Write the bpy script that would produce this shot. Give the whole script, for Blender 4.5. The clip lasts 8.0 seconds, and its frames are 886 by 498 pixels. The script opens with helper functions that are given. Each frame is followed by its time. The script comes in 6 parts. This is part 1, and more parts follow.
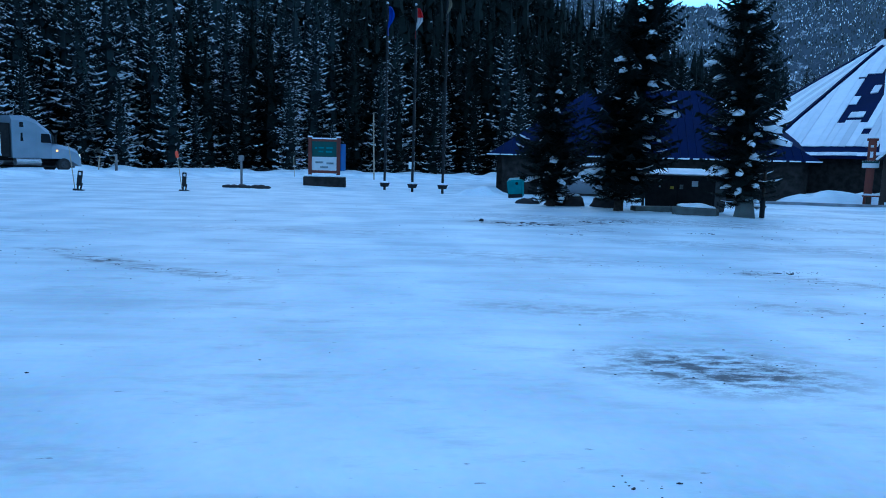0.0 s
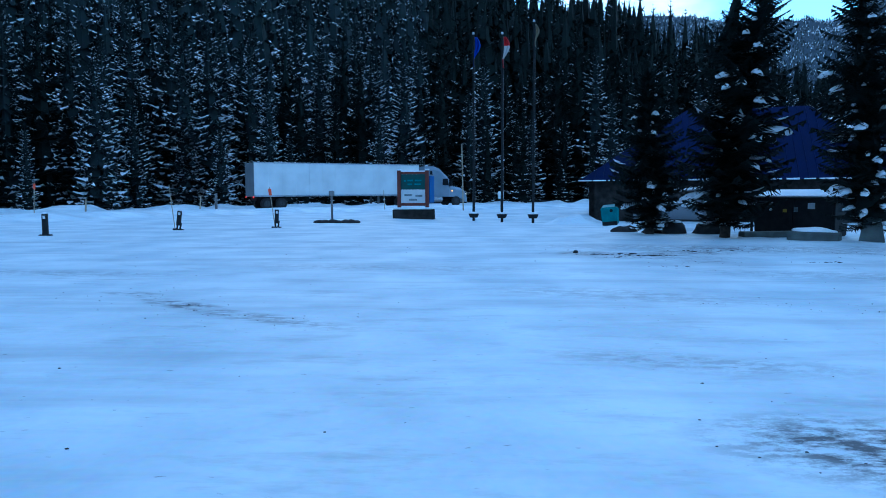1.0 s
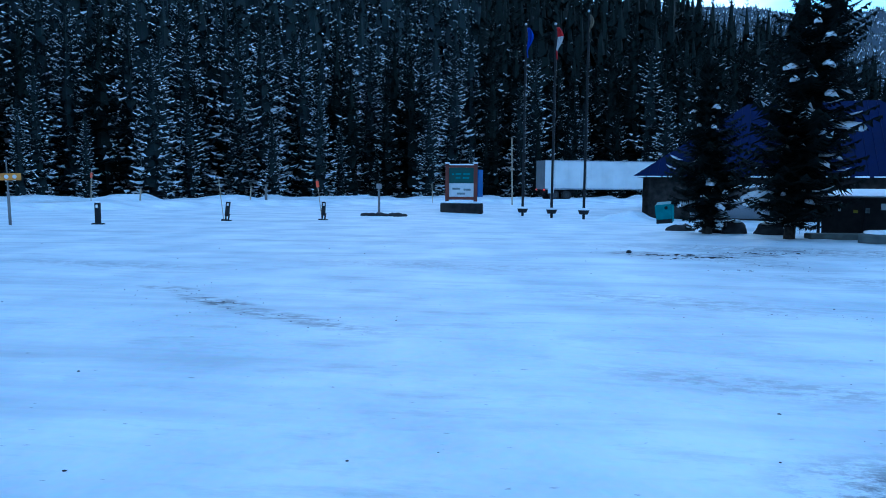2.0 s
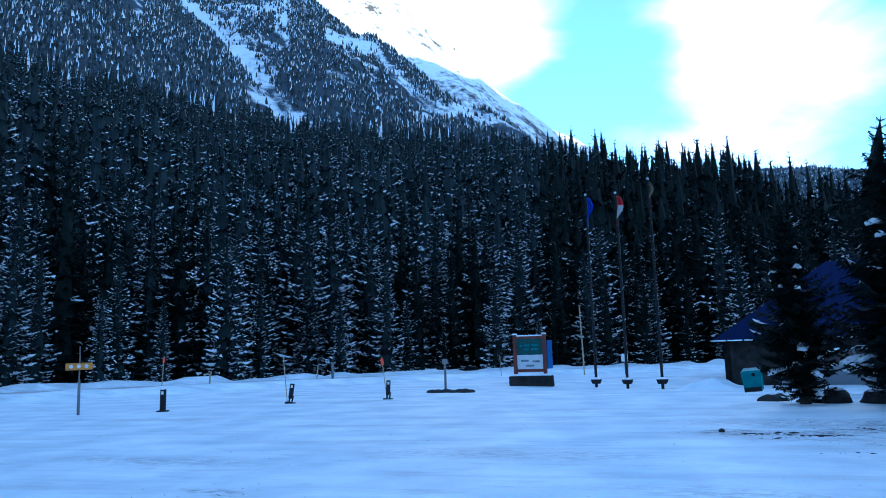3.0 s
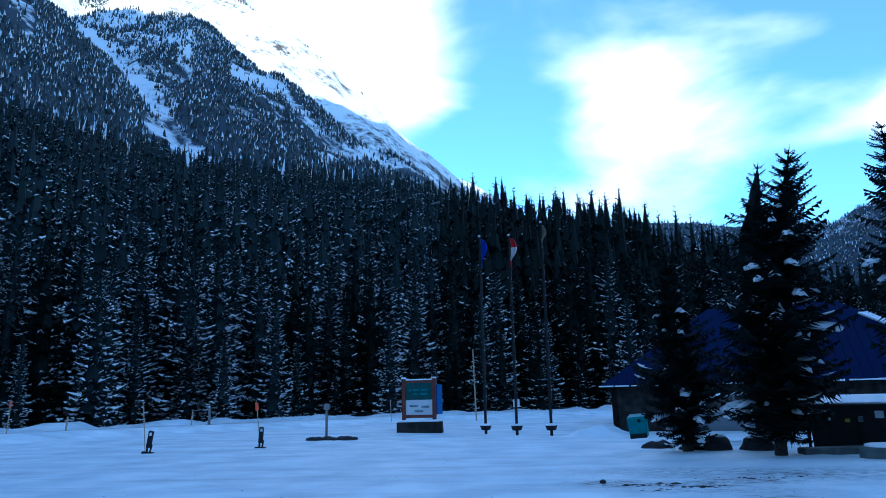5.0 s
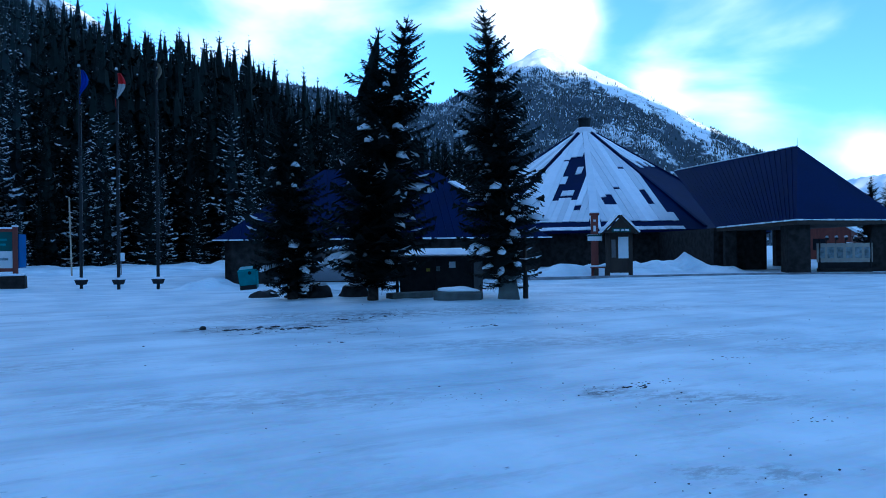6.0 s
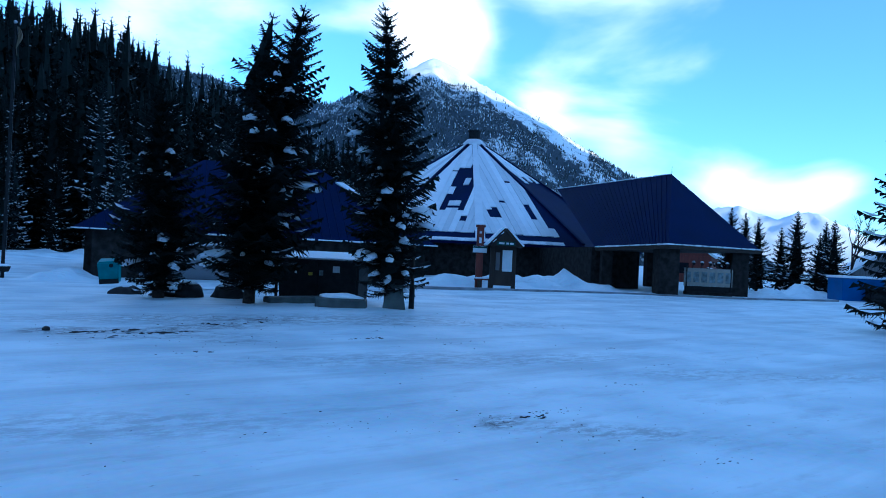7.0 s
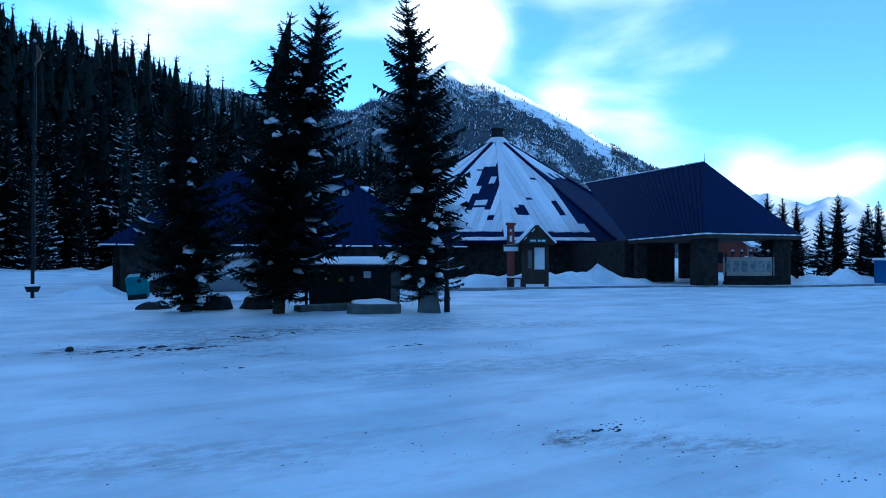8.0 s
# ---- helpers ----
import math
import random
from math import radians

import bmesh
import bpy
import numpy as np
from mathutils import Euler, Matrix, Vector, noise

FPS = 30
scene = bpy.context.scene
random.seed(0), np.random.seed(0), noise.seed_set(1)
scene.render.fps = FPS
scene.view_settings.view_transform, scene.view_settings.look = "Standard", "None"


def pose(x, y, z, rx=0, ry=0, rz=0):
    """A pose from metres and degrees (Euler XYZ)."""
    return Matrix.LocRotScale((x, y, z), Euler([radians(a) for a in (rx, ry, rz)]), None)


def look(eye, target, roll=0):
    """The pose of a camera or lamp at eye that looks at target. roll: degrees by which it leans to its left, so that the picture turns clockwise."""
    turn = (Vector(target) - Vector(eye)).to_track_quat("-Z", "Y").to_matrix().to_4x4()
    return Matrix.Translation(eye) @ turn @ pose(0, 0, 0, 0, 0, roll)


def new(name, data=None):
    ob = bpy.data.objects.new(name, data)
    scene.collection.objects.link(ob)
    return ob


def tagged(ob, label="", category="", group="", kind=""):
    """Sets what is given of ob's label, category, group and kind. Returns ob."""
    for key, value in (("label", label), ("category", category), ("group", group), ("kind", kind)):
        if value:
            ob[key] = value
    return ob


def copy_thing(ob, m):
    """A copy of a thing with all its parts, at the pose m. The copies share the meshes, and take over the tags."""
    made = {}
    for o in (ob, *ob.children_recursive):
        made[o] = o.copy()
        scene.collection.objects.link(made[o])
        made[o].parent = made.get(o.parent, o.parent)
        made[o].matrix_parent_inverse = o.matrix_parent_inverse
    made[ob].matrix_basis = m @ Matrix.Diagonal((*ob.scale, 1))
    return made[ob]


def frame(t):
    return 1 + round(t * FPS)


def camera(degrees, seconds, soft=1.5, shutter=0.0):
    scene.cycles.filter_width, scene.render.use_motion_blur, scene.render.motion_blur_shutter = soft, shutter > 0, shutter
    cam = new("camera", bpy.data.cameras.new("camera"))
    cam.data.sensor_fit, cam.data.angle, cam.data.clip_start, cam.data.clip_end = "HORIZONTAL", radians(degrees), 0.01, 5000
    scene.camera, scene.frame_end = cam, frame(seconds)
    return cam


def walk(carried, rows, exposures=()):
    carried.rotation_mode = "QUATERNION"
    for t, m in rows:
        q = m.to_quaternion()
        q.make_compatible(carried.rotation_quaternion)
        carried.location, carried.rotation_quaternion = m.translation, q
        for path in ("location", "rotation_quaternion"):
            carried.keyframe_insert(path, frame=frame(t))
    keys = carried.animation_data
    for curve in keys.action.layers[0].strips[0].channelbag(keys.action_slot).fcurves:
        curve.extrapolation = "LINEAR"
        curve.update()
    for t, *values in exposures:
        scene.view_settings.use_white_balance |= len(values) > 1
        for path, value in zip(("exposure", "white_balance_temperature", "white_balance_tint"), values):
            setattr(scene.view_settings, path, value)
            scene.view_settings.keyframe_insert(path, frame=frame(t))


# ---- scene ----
cam = camera(64.8, 8.0, soft=0.95)

PATH = [
    (0, (0.712, -3.202, 1.564), (0.903, -1.226, 1.32), 1.6),
    (0.5, (0.75, -2.827, 1.614), (0.637, -0.843, 1.393), 1.3),
    (1, (0.786, -2.339, 1.611), (0.716, -0.347, 1.447), -0.3),
    (1.2, (0.786, -2.193, 1.639), (0.782, -0.207, 1.408), 0.8),
    (2.3, (0.809, -1.516, 1.658), (0.494, 0.455, 1.54), -1.3),
    (2.5, (0.799, -1.319, 1.676), (0.442, 0.648, 1.633), -2.8),
    (3, (0.788, -0.933, 1.84), (0.399, 1.005, 2.142), -1.6),
    (3.5, (0.799, -0.504, 1.731), (0.377, 1.385, 2.234), -2.9),
    (4, (0.655, -0.077, 1.908), (0.217, 1.804, 2.43), -3.2),
    (4.2, (0.678, 0.084, 1.892), (0.302, 1.981, 2.402), -2.5),
    (5.3, (1.376, 0.637, 1.724), (1.594, 2.601, 2.036), -0.8),
    (5.5, (1.4, 0.689, 1.665), (1.928, 2.61, 1.835), 1.2),
    (5.7, (1.469, 0.763, 1.648), (2.178, 2.633, 1.682), 3.9),
    (6, (1.539, 0.927, 1.592), (2.444, 2.711, 1.592), -0.7),
    (6.5, (1.789, 1.314, 1.667), (2.814, 3.032, 1.672), 0.5),
    (7, (1.809, 1.681, 1.657), (2.999, 3.288, 1.677), 2.7),
    (7.5, (1.888, 2.03, 1.567), (3.037, 3.667, 1.563), 1.2),
    (8, (2.114, 2.51, 1.601), (3.245, 4.16, 1.625), 0.1),
]
EXPOSURES = [(0, 0.96, 4520, -13), (1.2, 0.96, 4520, -13), (2.5, 1.18, 4570, -9), (3.5, 0.78, 4460, -6), (4.2, 0.66, 4430, -6), (5.5, 0.5, 4300, -7), (8, 0.4, 4190, -8)]
walk(cam, [(t, look(eye, target, roll)) for t, eye, target, roll in PATH], EXPOSURES)


# ---------------------------------------------------------------- light
SUN_AZ, SUN_EL = 165.0, 7.0          # degrees clockwise from +y, degrees above the horizon
SKY_GAIN = 0.21
CLOUD_COLOUR = (1.78, 1.4, 1.15)
# cloud banks: bearing, elevation, spread in degrees, thickness
CLOUDS = [(-10, 25.5, 13, 0.5), (-26, 33, 9, 0.1), (-38, 33, 6, 0.1), (14, 21, 13, 0.4), (27, 21, 9, 0.2), (35.5, 17.3, 6.3, 0.5), (45, 12.5, 5, 0.2), (50, 11, 4, 0.14), (59, 6.5, 5, 0.3), (65, 5.5, 6, 0.34)]


def sky_and_sun():
    w = bpy.data.worlds.new("world")
    scene.world = w
    w.use_nodes = True
    nt = w.node_tree
    nt.nodes.clear()
    N, L = nt.nodes.new, nt.links.new
    out, bg = N("ShaderNodeOutputWorld"), N("ShaderNodeBackground")
    sky = N("ShaderNodeTexSky")
    sky.sky_type, sky.sun_disc = "NISHITA", False
    sky.sun_elevation, sky.sun_rotation = radians(SUN_EL + 8), radians(SUN_AZ)
    sky.altitude, sky.dust_density, sky.ozone_density = 1000, 0.3, 3.2
    tc = N("ShaderNodeTexCoord")
    mp = N("ShaderNodeMapping")
    mp.inputs["Scale"].default_value = (1.0, 1.0, 2.4)
    mp.inputs["Location"].default_value = (0.35, 0.1, 0.0)
    n1 = N("ShaderNodeTexNoise")
    n1.inputs["Scale"].default_value, n1.inputs["Detail"].default_value = 3.4, 7.0
    n1.inputs["Roughness"].default_value, n1.inputs["Distortion"].default_value = 0.45, 0.3
    L(tc.outputs["Generated"], mp.inputs["Vector"])
    L(mp.outputs["Vector"], n1.inputs["Vector"])
    total = n1.outputs["Fac"]
    for az, el, spread, thick in CLOUDS:
        d = N("ShaderNodeVectorMath")
        d.operation = "DISTANCE"
        d.inputs[1].default_value = (math.sin(radians(az)) * math.cos(radians(el)), math.cos(radians(az)) * math.cos(radians(el)), math.sin(radians(el)))
        L(tc.outputs["Generated"], d.inputs[0])
        r = N("ShaderNodeMapRange")
        r.interpolation_type = "SMOOTHSTEP"
        r.inputs["From Min"].default_value, r.inputs["From Max"].default_value = radians(spread), 0.0
        r.inputs["To Min"].default_value, r.inputs["To Max"].default_value = 0.0, thick
        L(d.outputs["Value"], r.inputs["Value"])
        s = N("ShaderNodeMath")
        L(total, s.inputs[0])
        L(r.outputs["Result"], s.inputs[1])
        total = s.outputs["Value"]
    ramp = N("ShaderNodeMapRange")
    ramp.interpolation_type = "SMOOTHSTEP"
    ramp.inputs["From Min"].default_value, ramp.inputs["From Max"].default_value = 0.53, 0.92
    ramp.inputs["To Min"].default_value = 0.05
    L(total, ramp.inputs["Value"])
    mul = N("ShaderNodeVectorMath")
    mul.operation = "SCALE"
    mul.inputs["Scale"].default_value = SKY_GAIN
    L(sky.outputs["Color"], mul.inputs[0])
    mix = N("ShaderNodeMix")
    mix.data_type = "RGBA"
    L(ramp.outputs["Result"], mix.inputs["Factor"])
    L(mul.outputs["Vector"], mix.inputs[6])
    mix.inputs[7].default_value = (*CLOUD_COLOUR, 1)
    L(mix.outputs[2], bg.inputs["Color"])
    bg.inputs["Strength"].default_value = 1.0
    L(bg.outputs["Background"], out.inputs["Surface"])
    sun = new("sun", bpy.data.lights.new("sun", "SUN"))
    sun.data.energy, sun.data.angle, sun.data.color = 5.0, radians(0.5), (1.0, 0.7, 0.4)
    a, e = radians(SUN_AZ), radians(SUN_EL)
    d = Vector((math.sin(a) * math.cos(e), math.cos(a) * math.cos(e), math.sin(e)))
    sun.matrix_world = look(d * 300, (0, 0, 0))


sky_and_sun()


# ---------------------------------------------------------------- materials
def material(name, colour, rough=0.6, metal=0.0, second=None, scale=6.0, fine=60.0, bump=0.3, spec=0.4, stretch=(1, 1, 1), contrast=(0.35, 0.65)):
    """A surface of two tones mixed by coarse noise, with a fine grain in colour, gloss and relief."""
    m = bpy.data.materials.new(name)
    m.use_nodes = True
    nt = m.node_tree
    N, L = nt.nodes.new, nt.links.new
    b = nt.nodes["Principled BSDF"]
    b.inputs["Metallic"].default_value = metal
    b.inputs["Specular IOR Level"].default_value = spec
    second = second or tuple(v * 0.7 for v in colour)
    tc, mp = N("ShaderNodeTexCoord"), N("ShaderNodeMapping")
    mp.inputs["Scale"].default_value = stretch
    L(tc.outputs["Object"], mp.inputs["Vector"])
    n1, n2 = N("ShaderNodeTexNoise"), N("ShaderNodeTexNoise")
    n1.inputs["Scale"].default_value, n1.inputs["Detail"].default_value = scale, 5
    n2.inputs["Scale"].default_value, n2.inputs["Detail"].default_value = fine, 3
    L(mp.outputs["Vector"], n1.inputs["Vector"])
    L(mp.outputs["Vector"], n2.inputs["Vector"])
    r = N("ShaderNodeMapRange")
    r.inputs["From Min"].default_value, r.inputs["From Max"].default_value = contrast
    L(n1.outputs["Fac"], r.inputs["Value"])
    mix = N("ShaderNodeMix")
    mix.data_type = "RGBA"
    mix.inputs[6].default_value, mix.inputs[7].default_value = (*colour, 1), (*second, 1)
    L(r.outputs["Result"], mix.inputs["Factor"])
    g = N("ShaderNodeMix")
    g.data_type, g.blend_type = "RGBA", "OVERLAY"
    g.inputs["Factor"].default_value = 0.25
    L(mix.outputs[2], g.inputs[6])
    L(n2.outputs["Color"], g.inputs[7])
    hsv = N("ShaderNodeHueSaturation")
    L(g.outputs[2], hsv.inputs["Color"])
    info = N("ShaderNodeObjectInfo")
    vr = N("ShaderNodeMapRange")
    vr.inputs["To Min"].default_value, vr.inputs["To Max"].default_value = 0.85, 1.15
    L(info.outputs["Random"], vr.inputs["Value"])
    L(vr.outputs["Result"], hsv.inputs["Value"])
    L(hsv.outputs["Color"], b.inputs["Base Color"])
    rr = N("ShaderNodeMapRange")
    rr.inputs["To Min"].default_value, rr.inputs["To Max"].default_value = max(rough - 0.12, 0.03), min(rough + 0.12, 1)
    L(n2.outputs["Fac"], rr.inputs["Value"])
    L(rr.outputs["Result"], b.inputs["Roughness"])
    bp = N("ShaderNodeBump")
    bp.inputs["Strength"].default_value, bp.inputs["Distance"].default_value = bump, 0.02
    L(n2.outputs["Fac"], bp.inputs["Height"])
    L(bp.outputs["Normal"], b.inputs["Normal"])
    return m


SNOW = material("snow", (0.86, 0.87, 0.89), 0.55, second=(0.8, 0.82, 0.85), scale=1.5, fine=40, bump=0.5)
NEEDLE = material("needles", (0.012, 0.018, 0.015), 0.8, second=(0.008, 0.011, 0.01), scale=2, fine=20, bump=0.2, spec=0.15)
def frost_haze_needles(name, paling):
    """Needles of far trees, each paled to its own degree for frost and haze."""
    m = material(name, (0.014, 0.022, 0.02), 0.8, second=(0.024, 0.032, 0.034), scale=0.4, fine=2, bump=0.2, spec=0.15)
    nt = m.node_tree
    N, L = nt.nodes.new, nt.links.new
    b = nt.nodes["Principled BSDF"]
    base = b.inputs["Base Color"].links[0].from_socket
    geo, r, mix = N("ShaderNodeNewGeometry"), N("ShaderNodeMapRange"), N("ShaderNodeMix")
    r.inputs["To Min"].default_value, r.inputs["To Max"].default_value = 0.0, paling
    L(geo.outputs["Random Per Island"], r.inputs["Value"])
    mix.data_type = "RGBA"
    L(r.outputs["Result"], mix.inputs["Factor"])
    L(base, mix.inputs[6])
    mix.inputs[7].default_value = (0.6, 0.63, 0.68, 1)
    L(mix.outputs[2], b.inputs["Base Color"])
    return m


# haze over the far mountain woods is put into this needle colour
HAZED = frost_haze_needles("frost_haze_needles", 0.14)
DUSTED = frost_haze_needles("dusted_needles", 0.012)
BARK = material("bark", (0.07, 0.055, 0.045), 0.9, second=(0.03, 0.025, 0.02), scale=9, fine=60, bump=0.8, spec=0.2)
BLUE_ROOF = material("blue_roof", (0.003, 0.008, 0.05), 0.6, 0.0, second=(0.0025, 0.007, 0.04), scale=0.6, fine=12, bump=0.06, spec=0.06)
STONE = material("stone", (0.036, 0.033, 0.03), 0.9, second=(0.015, 0.014, 0.013), scale=3, fine=30, bump=0.7, spec=0.1)
DARK_WOOD = material("dark_wood", (0.04, 0.029, 0.02), 0.8, second=(0.024, 0.018, 0.013), scale=5, fine=40, bump=0.4, stretch=(1, 1, 0.15))
TRAILER_WHITE = material("trailer_white", (0.78, 0.79, 0.78), 0.35, second=(0.66, 0.67, 0.66), scale=0.7, fine=20, bump=0.03)
BLACK = material("black", (0.014, 0.014, 0.015), 0.75, second=(0.022, 0.022, 0.022), scale=5, fine=40, bump=0.2, spec=0.15)


# ---------------------------------------------------------------- mesh helpers
def mesh_arrays(name, verts, tris, mats, slots, smooth=False):
    """A triangle mesh from arrays: places, corners, material slots, and the number of each triangle's slot."""
    me = bpy.data.meshes.new(name)
    n = len(tris)
    me.vertices.add(len(verts))
    me.vertices.foreach_set("co", np.asarray(verts, np.float32).ravel())
    me.loops.add(3 * n)
    me.loops.foreach_set("vertex_index", np.asarray(tris, np.int32).ravel())
    me.polygons.add(n)
    me.polygons.foreach_set("loop_start", np.arange(0, 3 * n, 3, dtype=np.int32))
    me.polygons.foreach_set("loop_total", np.full(n, 3, np.int32))
    me.polygons.foreach_set("material_index", np.asarray(slots, np.int32))
    me.polygons.foreach_set("use_smooth", np.full(n, smooth))
    for m in mats:
        me.materials.append(m)
    me.update(calc_edges=True)
    me.validate()
    return me


def part(name, bm, mat, parent=None, label="", smooth=False):
    """Links a bmesh as one mesh object under a thing or a part."""
    me = bpy.data.meshes.new(name)
    bm.normal_update()
    bm.to_mesh(me)
    bm.free()
    for m in mat if isinstance(mat, (list, tuple)) else [mat]:
        me.materials.append(m)
    if smooth:
        me.polygons.foreach_set("use_smooth", np.full(len(me.polygons), True))
    ob = new(name, me)
    ob.parent = parent
    if label:
        tagged(ob, label)
    return ob


def thing(name, m, label, category, group="", kind=""):
    ob = new(name)
    ob.matrix_basis = m
    ob.empty_display_size = 0.2
    return tagged(ob, label, category, group, kind)


def box(bm, x0, y0, z0, x1, y1, z1, bevel=0.0, m=None):
    """A box between two corners, with its edges rounded off."""
    r = bmesh.ops.create_cube(bm, size=1)
    mid = Matrix.Translation(((x0 + x1) / 2, (y0 + y1) / 2, (z0 + z1) / 2))
    t = mid @ Matrix.Diagonal((abs(x1 - x0), abs(y1 - y0), abs(z1 - z0), 1))
    bmesh.ops.transform(bm, matrix=(m @ t) if m else t, verts=r["verts"])
    if bevel:
        edges = list({e for v in r["verts"] for e in v.link_edges})
        bmesh.ops.bevel(bm, geom=edges, offset=bevel, segments=2, affect="EDGES", profile=0.5)
    return bm


def rod(bm, a, b, r0, r1=None, n=10):
    """A round bar from a to b."""
    a, b = Vector(a), Vector(b)
    d = b - a
    q = d.to_track_quat("Z", "Y").to_matrix().to_4x4()
    bmesh.ops.create_cone(bm, cap_ends=True, segments=n, radius1=r0, radius2=r0 if r1 is None else r1, depth=d.length,
                          matrix=Matrix.Translation((a + b) / 2) @ q)
    return bm


def solid(bm, points, faces):
    vs = [bm.verts.new(p) for p in points]
    for f in faces:
        bm.faces.new([vs[i] for i in f])
    return bm


# ---------------------------------------------------------------- terrain
def smooth_step(v, a, b):
    s = np.clip((v - a) / (b - a), 0, 1)
    return s * s * (3 - 2 * s)


def value_noise(x, y, seed=0):
    """Smooth noise from -1 to 1 on arrays."""
    xi, yi = np.floor(x), np.floor(y)
    fx, fy = x - xi, y - yi
    fx, fy = fx * fx * (3 - 2 * fx), fy * fy * (3 - 2 * fy)

    def h(a, b):
        v = np.sin(a * 127.1 + b * 311.7 + seed * 74.7) * 43758.5453
        return (v - np.floor(v)) * 2 - 1
    return (h(xi, yi) * (1 - fx) + h(xi + 1, yi) * fx) * (1 - fy) + (h(xi, yi + 1) * (1 - fx) + h(xi + 1, yi + 1) * fx) * fy


def fbm(x, y, octaves=4, seed=0):
    return sum(value_noise(x * 2**k, y * 2**k, seed + k) / 2**k for k in range(octaves))


# The highway: an arc that passes the lot and goes off behind the building.
def rounded(points, times):
    """Cuts a line's corners again and again."""
    P = [np.array(p, float) for p in points]
    for _ in range(times):
        Q = [P[0]]
        for a, b in zip(P, P[1:]):
            Q += [0.75 * a + 0.25 * b, 0.25 * a + 0.75 * b]
        P = Q + [P[-1]]
    return np.array(P)


ROAD_BENDS = [(-160, -95), (-95, -30), (-50, 22), (-30, 47), (-19.4, 59), (-5.5, 68.5), (9.3, 75), (26, 79.5), (60, 90), (110, 120), (190, 200), (260, 330)]
ROAD = rounded(ROAD_BENDS, 3)
ROAD_S = np.r_[0, np.cumsum(np.hypot(*np.diff(ROAD, axis=0).T))]
ROAD_Z = 0.1


def on_road(s, side=0.0):
    """The place and heading at s metres along the road, side metres to the left of its middle."""
    x, y = np.interp(s, ROAD_S, ROAD[:, 0]), np.interp(s, ROAD_S, ROAD[:, 1])
    x2, y2 = np.interp(s + 2, ROAD_S, ROAD[:, 0]), np.interp(s + 2, ROAD_S, ROAD[:, 1])
    h = math.atan2(y2 - y, x2 - x)
    return x - side * math.sin(h), y + side * math.cos(h), h


def road_offset(x, y):
    """Distance beyond the middle of the road, positive on the forest's side."""
    x, y = np.asarray(x, float), np.asarray(y, float)
    best = np.full(np.shape(x), 1e9)
    side = np.zeros(np.shape(x))
    pts = ROAD[::3]
    for (ax, ay), (bx, by) in zip(pts, pts[1:]):
        dx, dy = bx - ax, by - ay
        t = np.clip(((x - ax) * dx + (y - ay) * dy) / (dx * dx + dy * dy), 0, 1)
        d = np.hypot(x - ax - t * dx, y - ay - t * dy)
        s = np.sign(dx * (y - ay) - dy * (x - ax))
        side = np.where(d < best, s, side)
        best = np.minimum(best, d)
    return best * side


def hill(x, y):
    """The wooded slope beyond the road, highest in the west and low to the east."""
    d = road_offset(x, y)
    az = np.degrees(np.arctan2(x, y))
    k = np.interp(az, [-60, -45, -34, -29, -20, -5, 4, 13, 17, 20, 27, 33, 40], [0.44, 0.43, 0.41, 0.39, 0.37, 0.36, 0.35, 0.34, 0.28, 0.23, 0.16, 0.07, 0.0])
    cap = 330
    rise = np.maximum(d - 13, 0)
    rise = np.minimum(rise, cap)
    return k * rise * smooth_step(rise, 0, 45) + 2.5 * fbm(x / 35, y / 35, 3, 5) * smooth_step(rise, 8, 60)


def along(x, y, a, b):
    """Distance from the stretch between a and b."""
    dx, dy = b[0] - a[0], b[1] - a[1]
    t = np.clip(((x - a[0]) * dx + (y - a[1]) * dy) / (dx * dx + dy * dy), 0, 1)
    return np.hypot(x - a[0] - t * dx, y - a[1] - t * dy)


BANKS = [((24.6, 34.6), (28.0, 34.0), 1.5, 0.65), ((29.8, 33.8), (35.0, 33.4), 1.6, 0.72), ((35.0, 33.0), (36.6, 31.4), 1.2, 0.35), ((45.5, 25.6), (50.0, 25.2), 1.3, 0.5), ((50, 25.5), (60, 27), 1.6, 0.36), ((6.4, 38.8), (8.0, 40.6), 1.2, 0.45)]


def ground_z(x, y):
    x, y = np.asarray(x, float), np.asarray(y, float)
    z = 0.025 * fbm(x / 9, y / 9, 3, 2) * smooth_step(np.hypot(x, y), 6, 30) + 0.012 * fbm(x / 1.3, y / 1.3, 2, 3)
    z = z - 0.3 * smooth_step(-np.hypot((x - 13) / 1.7, y - 39), -13, -4)
    # the raised snowy island round the spruces
    u, v = (x - 10.2) * 0.81 - (y - 20.4) * 0.58, (x - 10.2) * 0.58 + (y - 20.4) * 0.81
    z = z + (0.06 + 0.025 * value_noise(x * 2, y * 2, 9)) * smooth_step(-np.hypot(u / 5.4, v / 2.2), -1.15, -0.85)
    for a, b, wide, high in BANKS:
        lump = 1 + 0.25 * value_noise(x * 1.1, y * 1.1, 14) + 0.3 * value_noise(x * 2.3, y * 2.3, 15)
        z = z + high * lump * smooth_step(-along(x, y, a, b), -wide, -0.1)
    d = road_offset(x, y)
    z = z + (ROAD_Z - z) * smooth_step(-np.abs(d), -8, -5)
    # ploughed banks beside the road
    z = z + (0.3 + 0.35 * value_noise(x / 1.7, y / 1.7, 12)) * smooth_step(-np.abs(d - 8.5), -2.6, -0.5)
    z = z + (0.42 + 0.05 * value_noise(x / 2.2, y / 2.2, 17)) * smooth_step(-np.abs(d + 8.5), -3.5, -0.3)
    return z + np.where(d > 0, hill(x, y), 0)


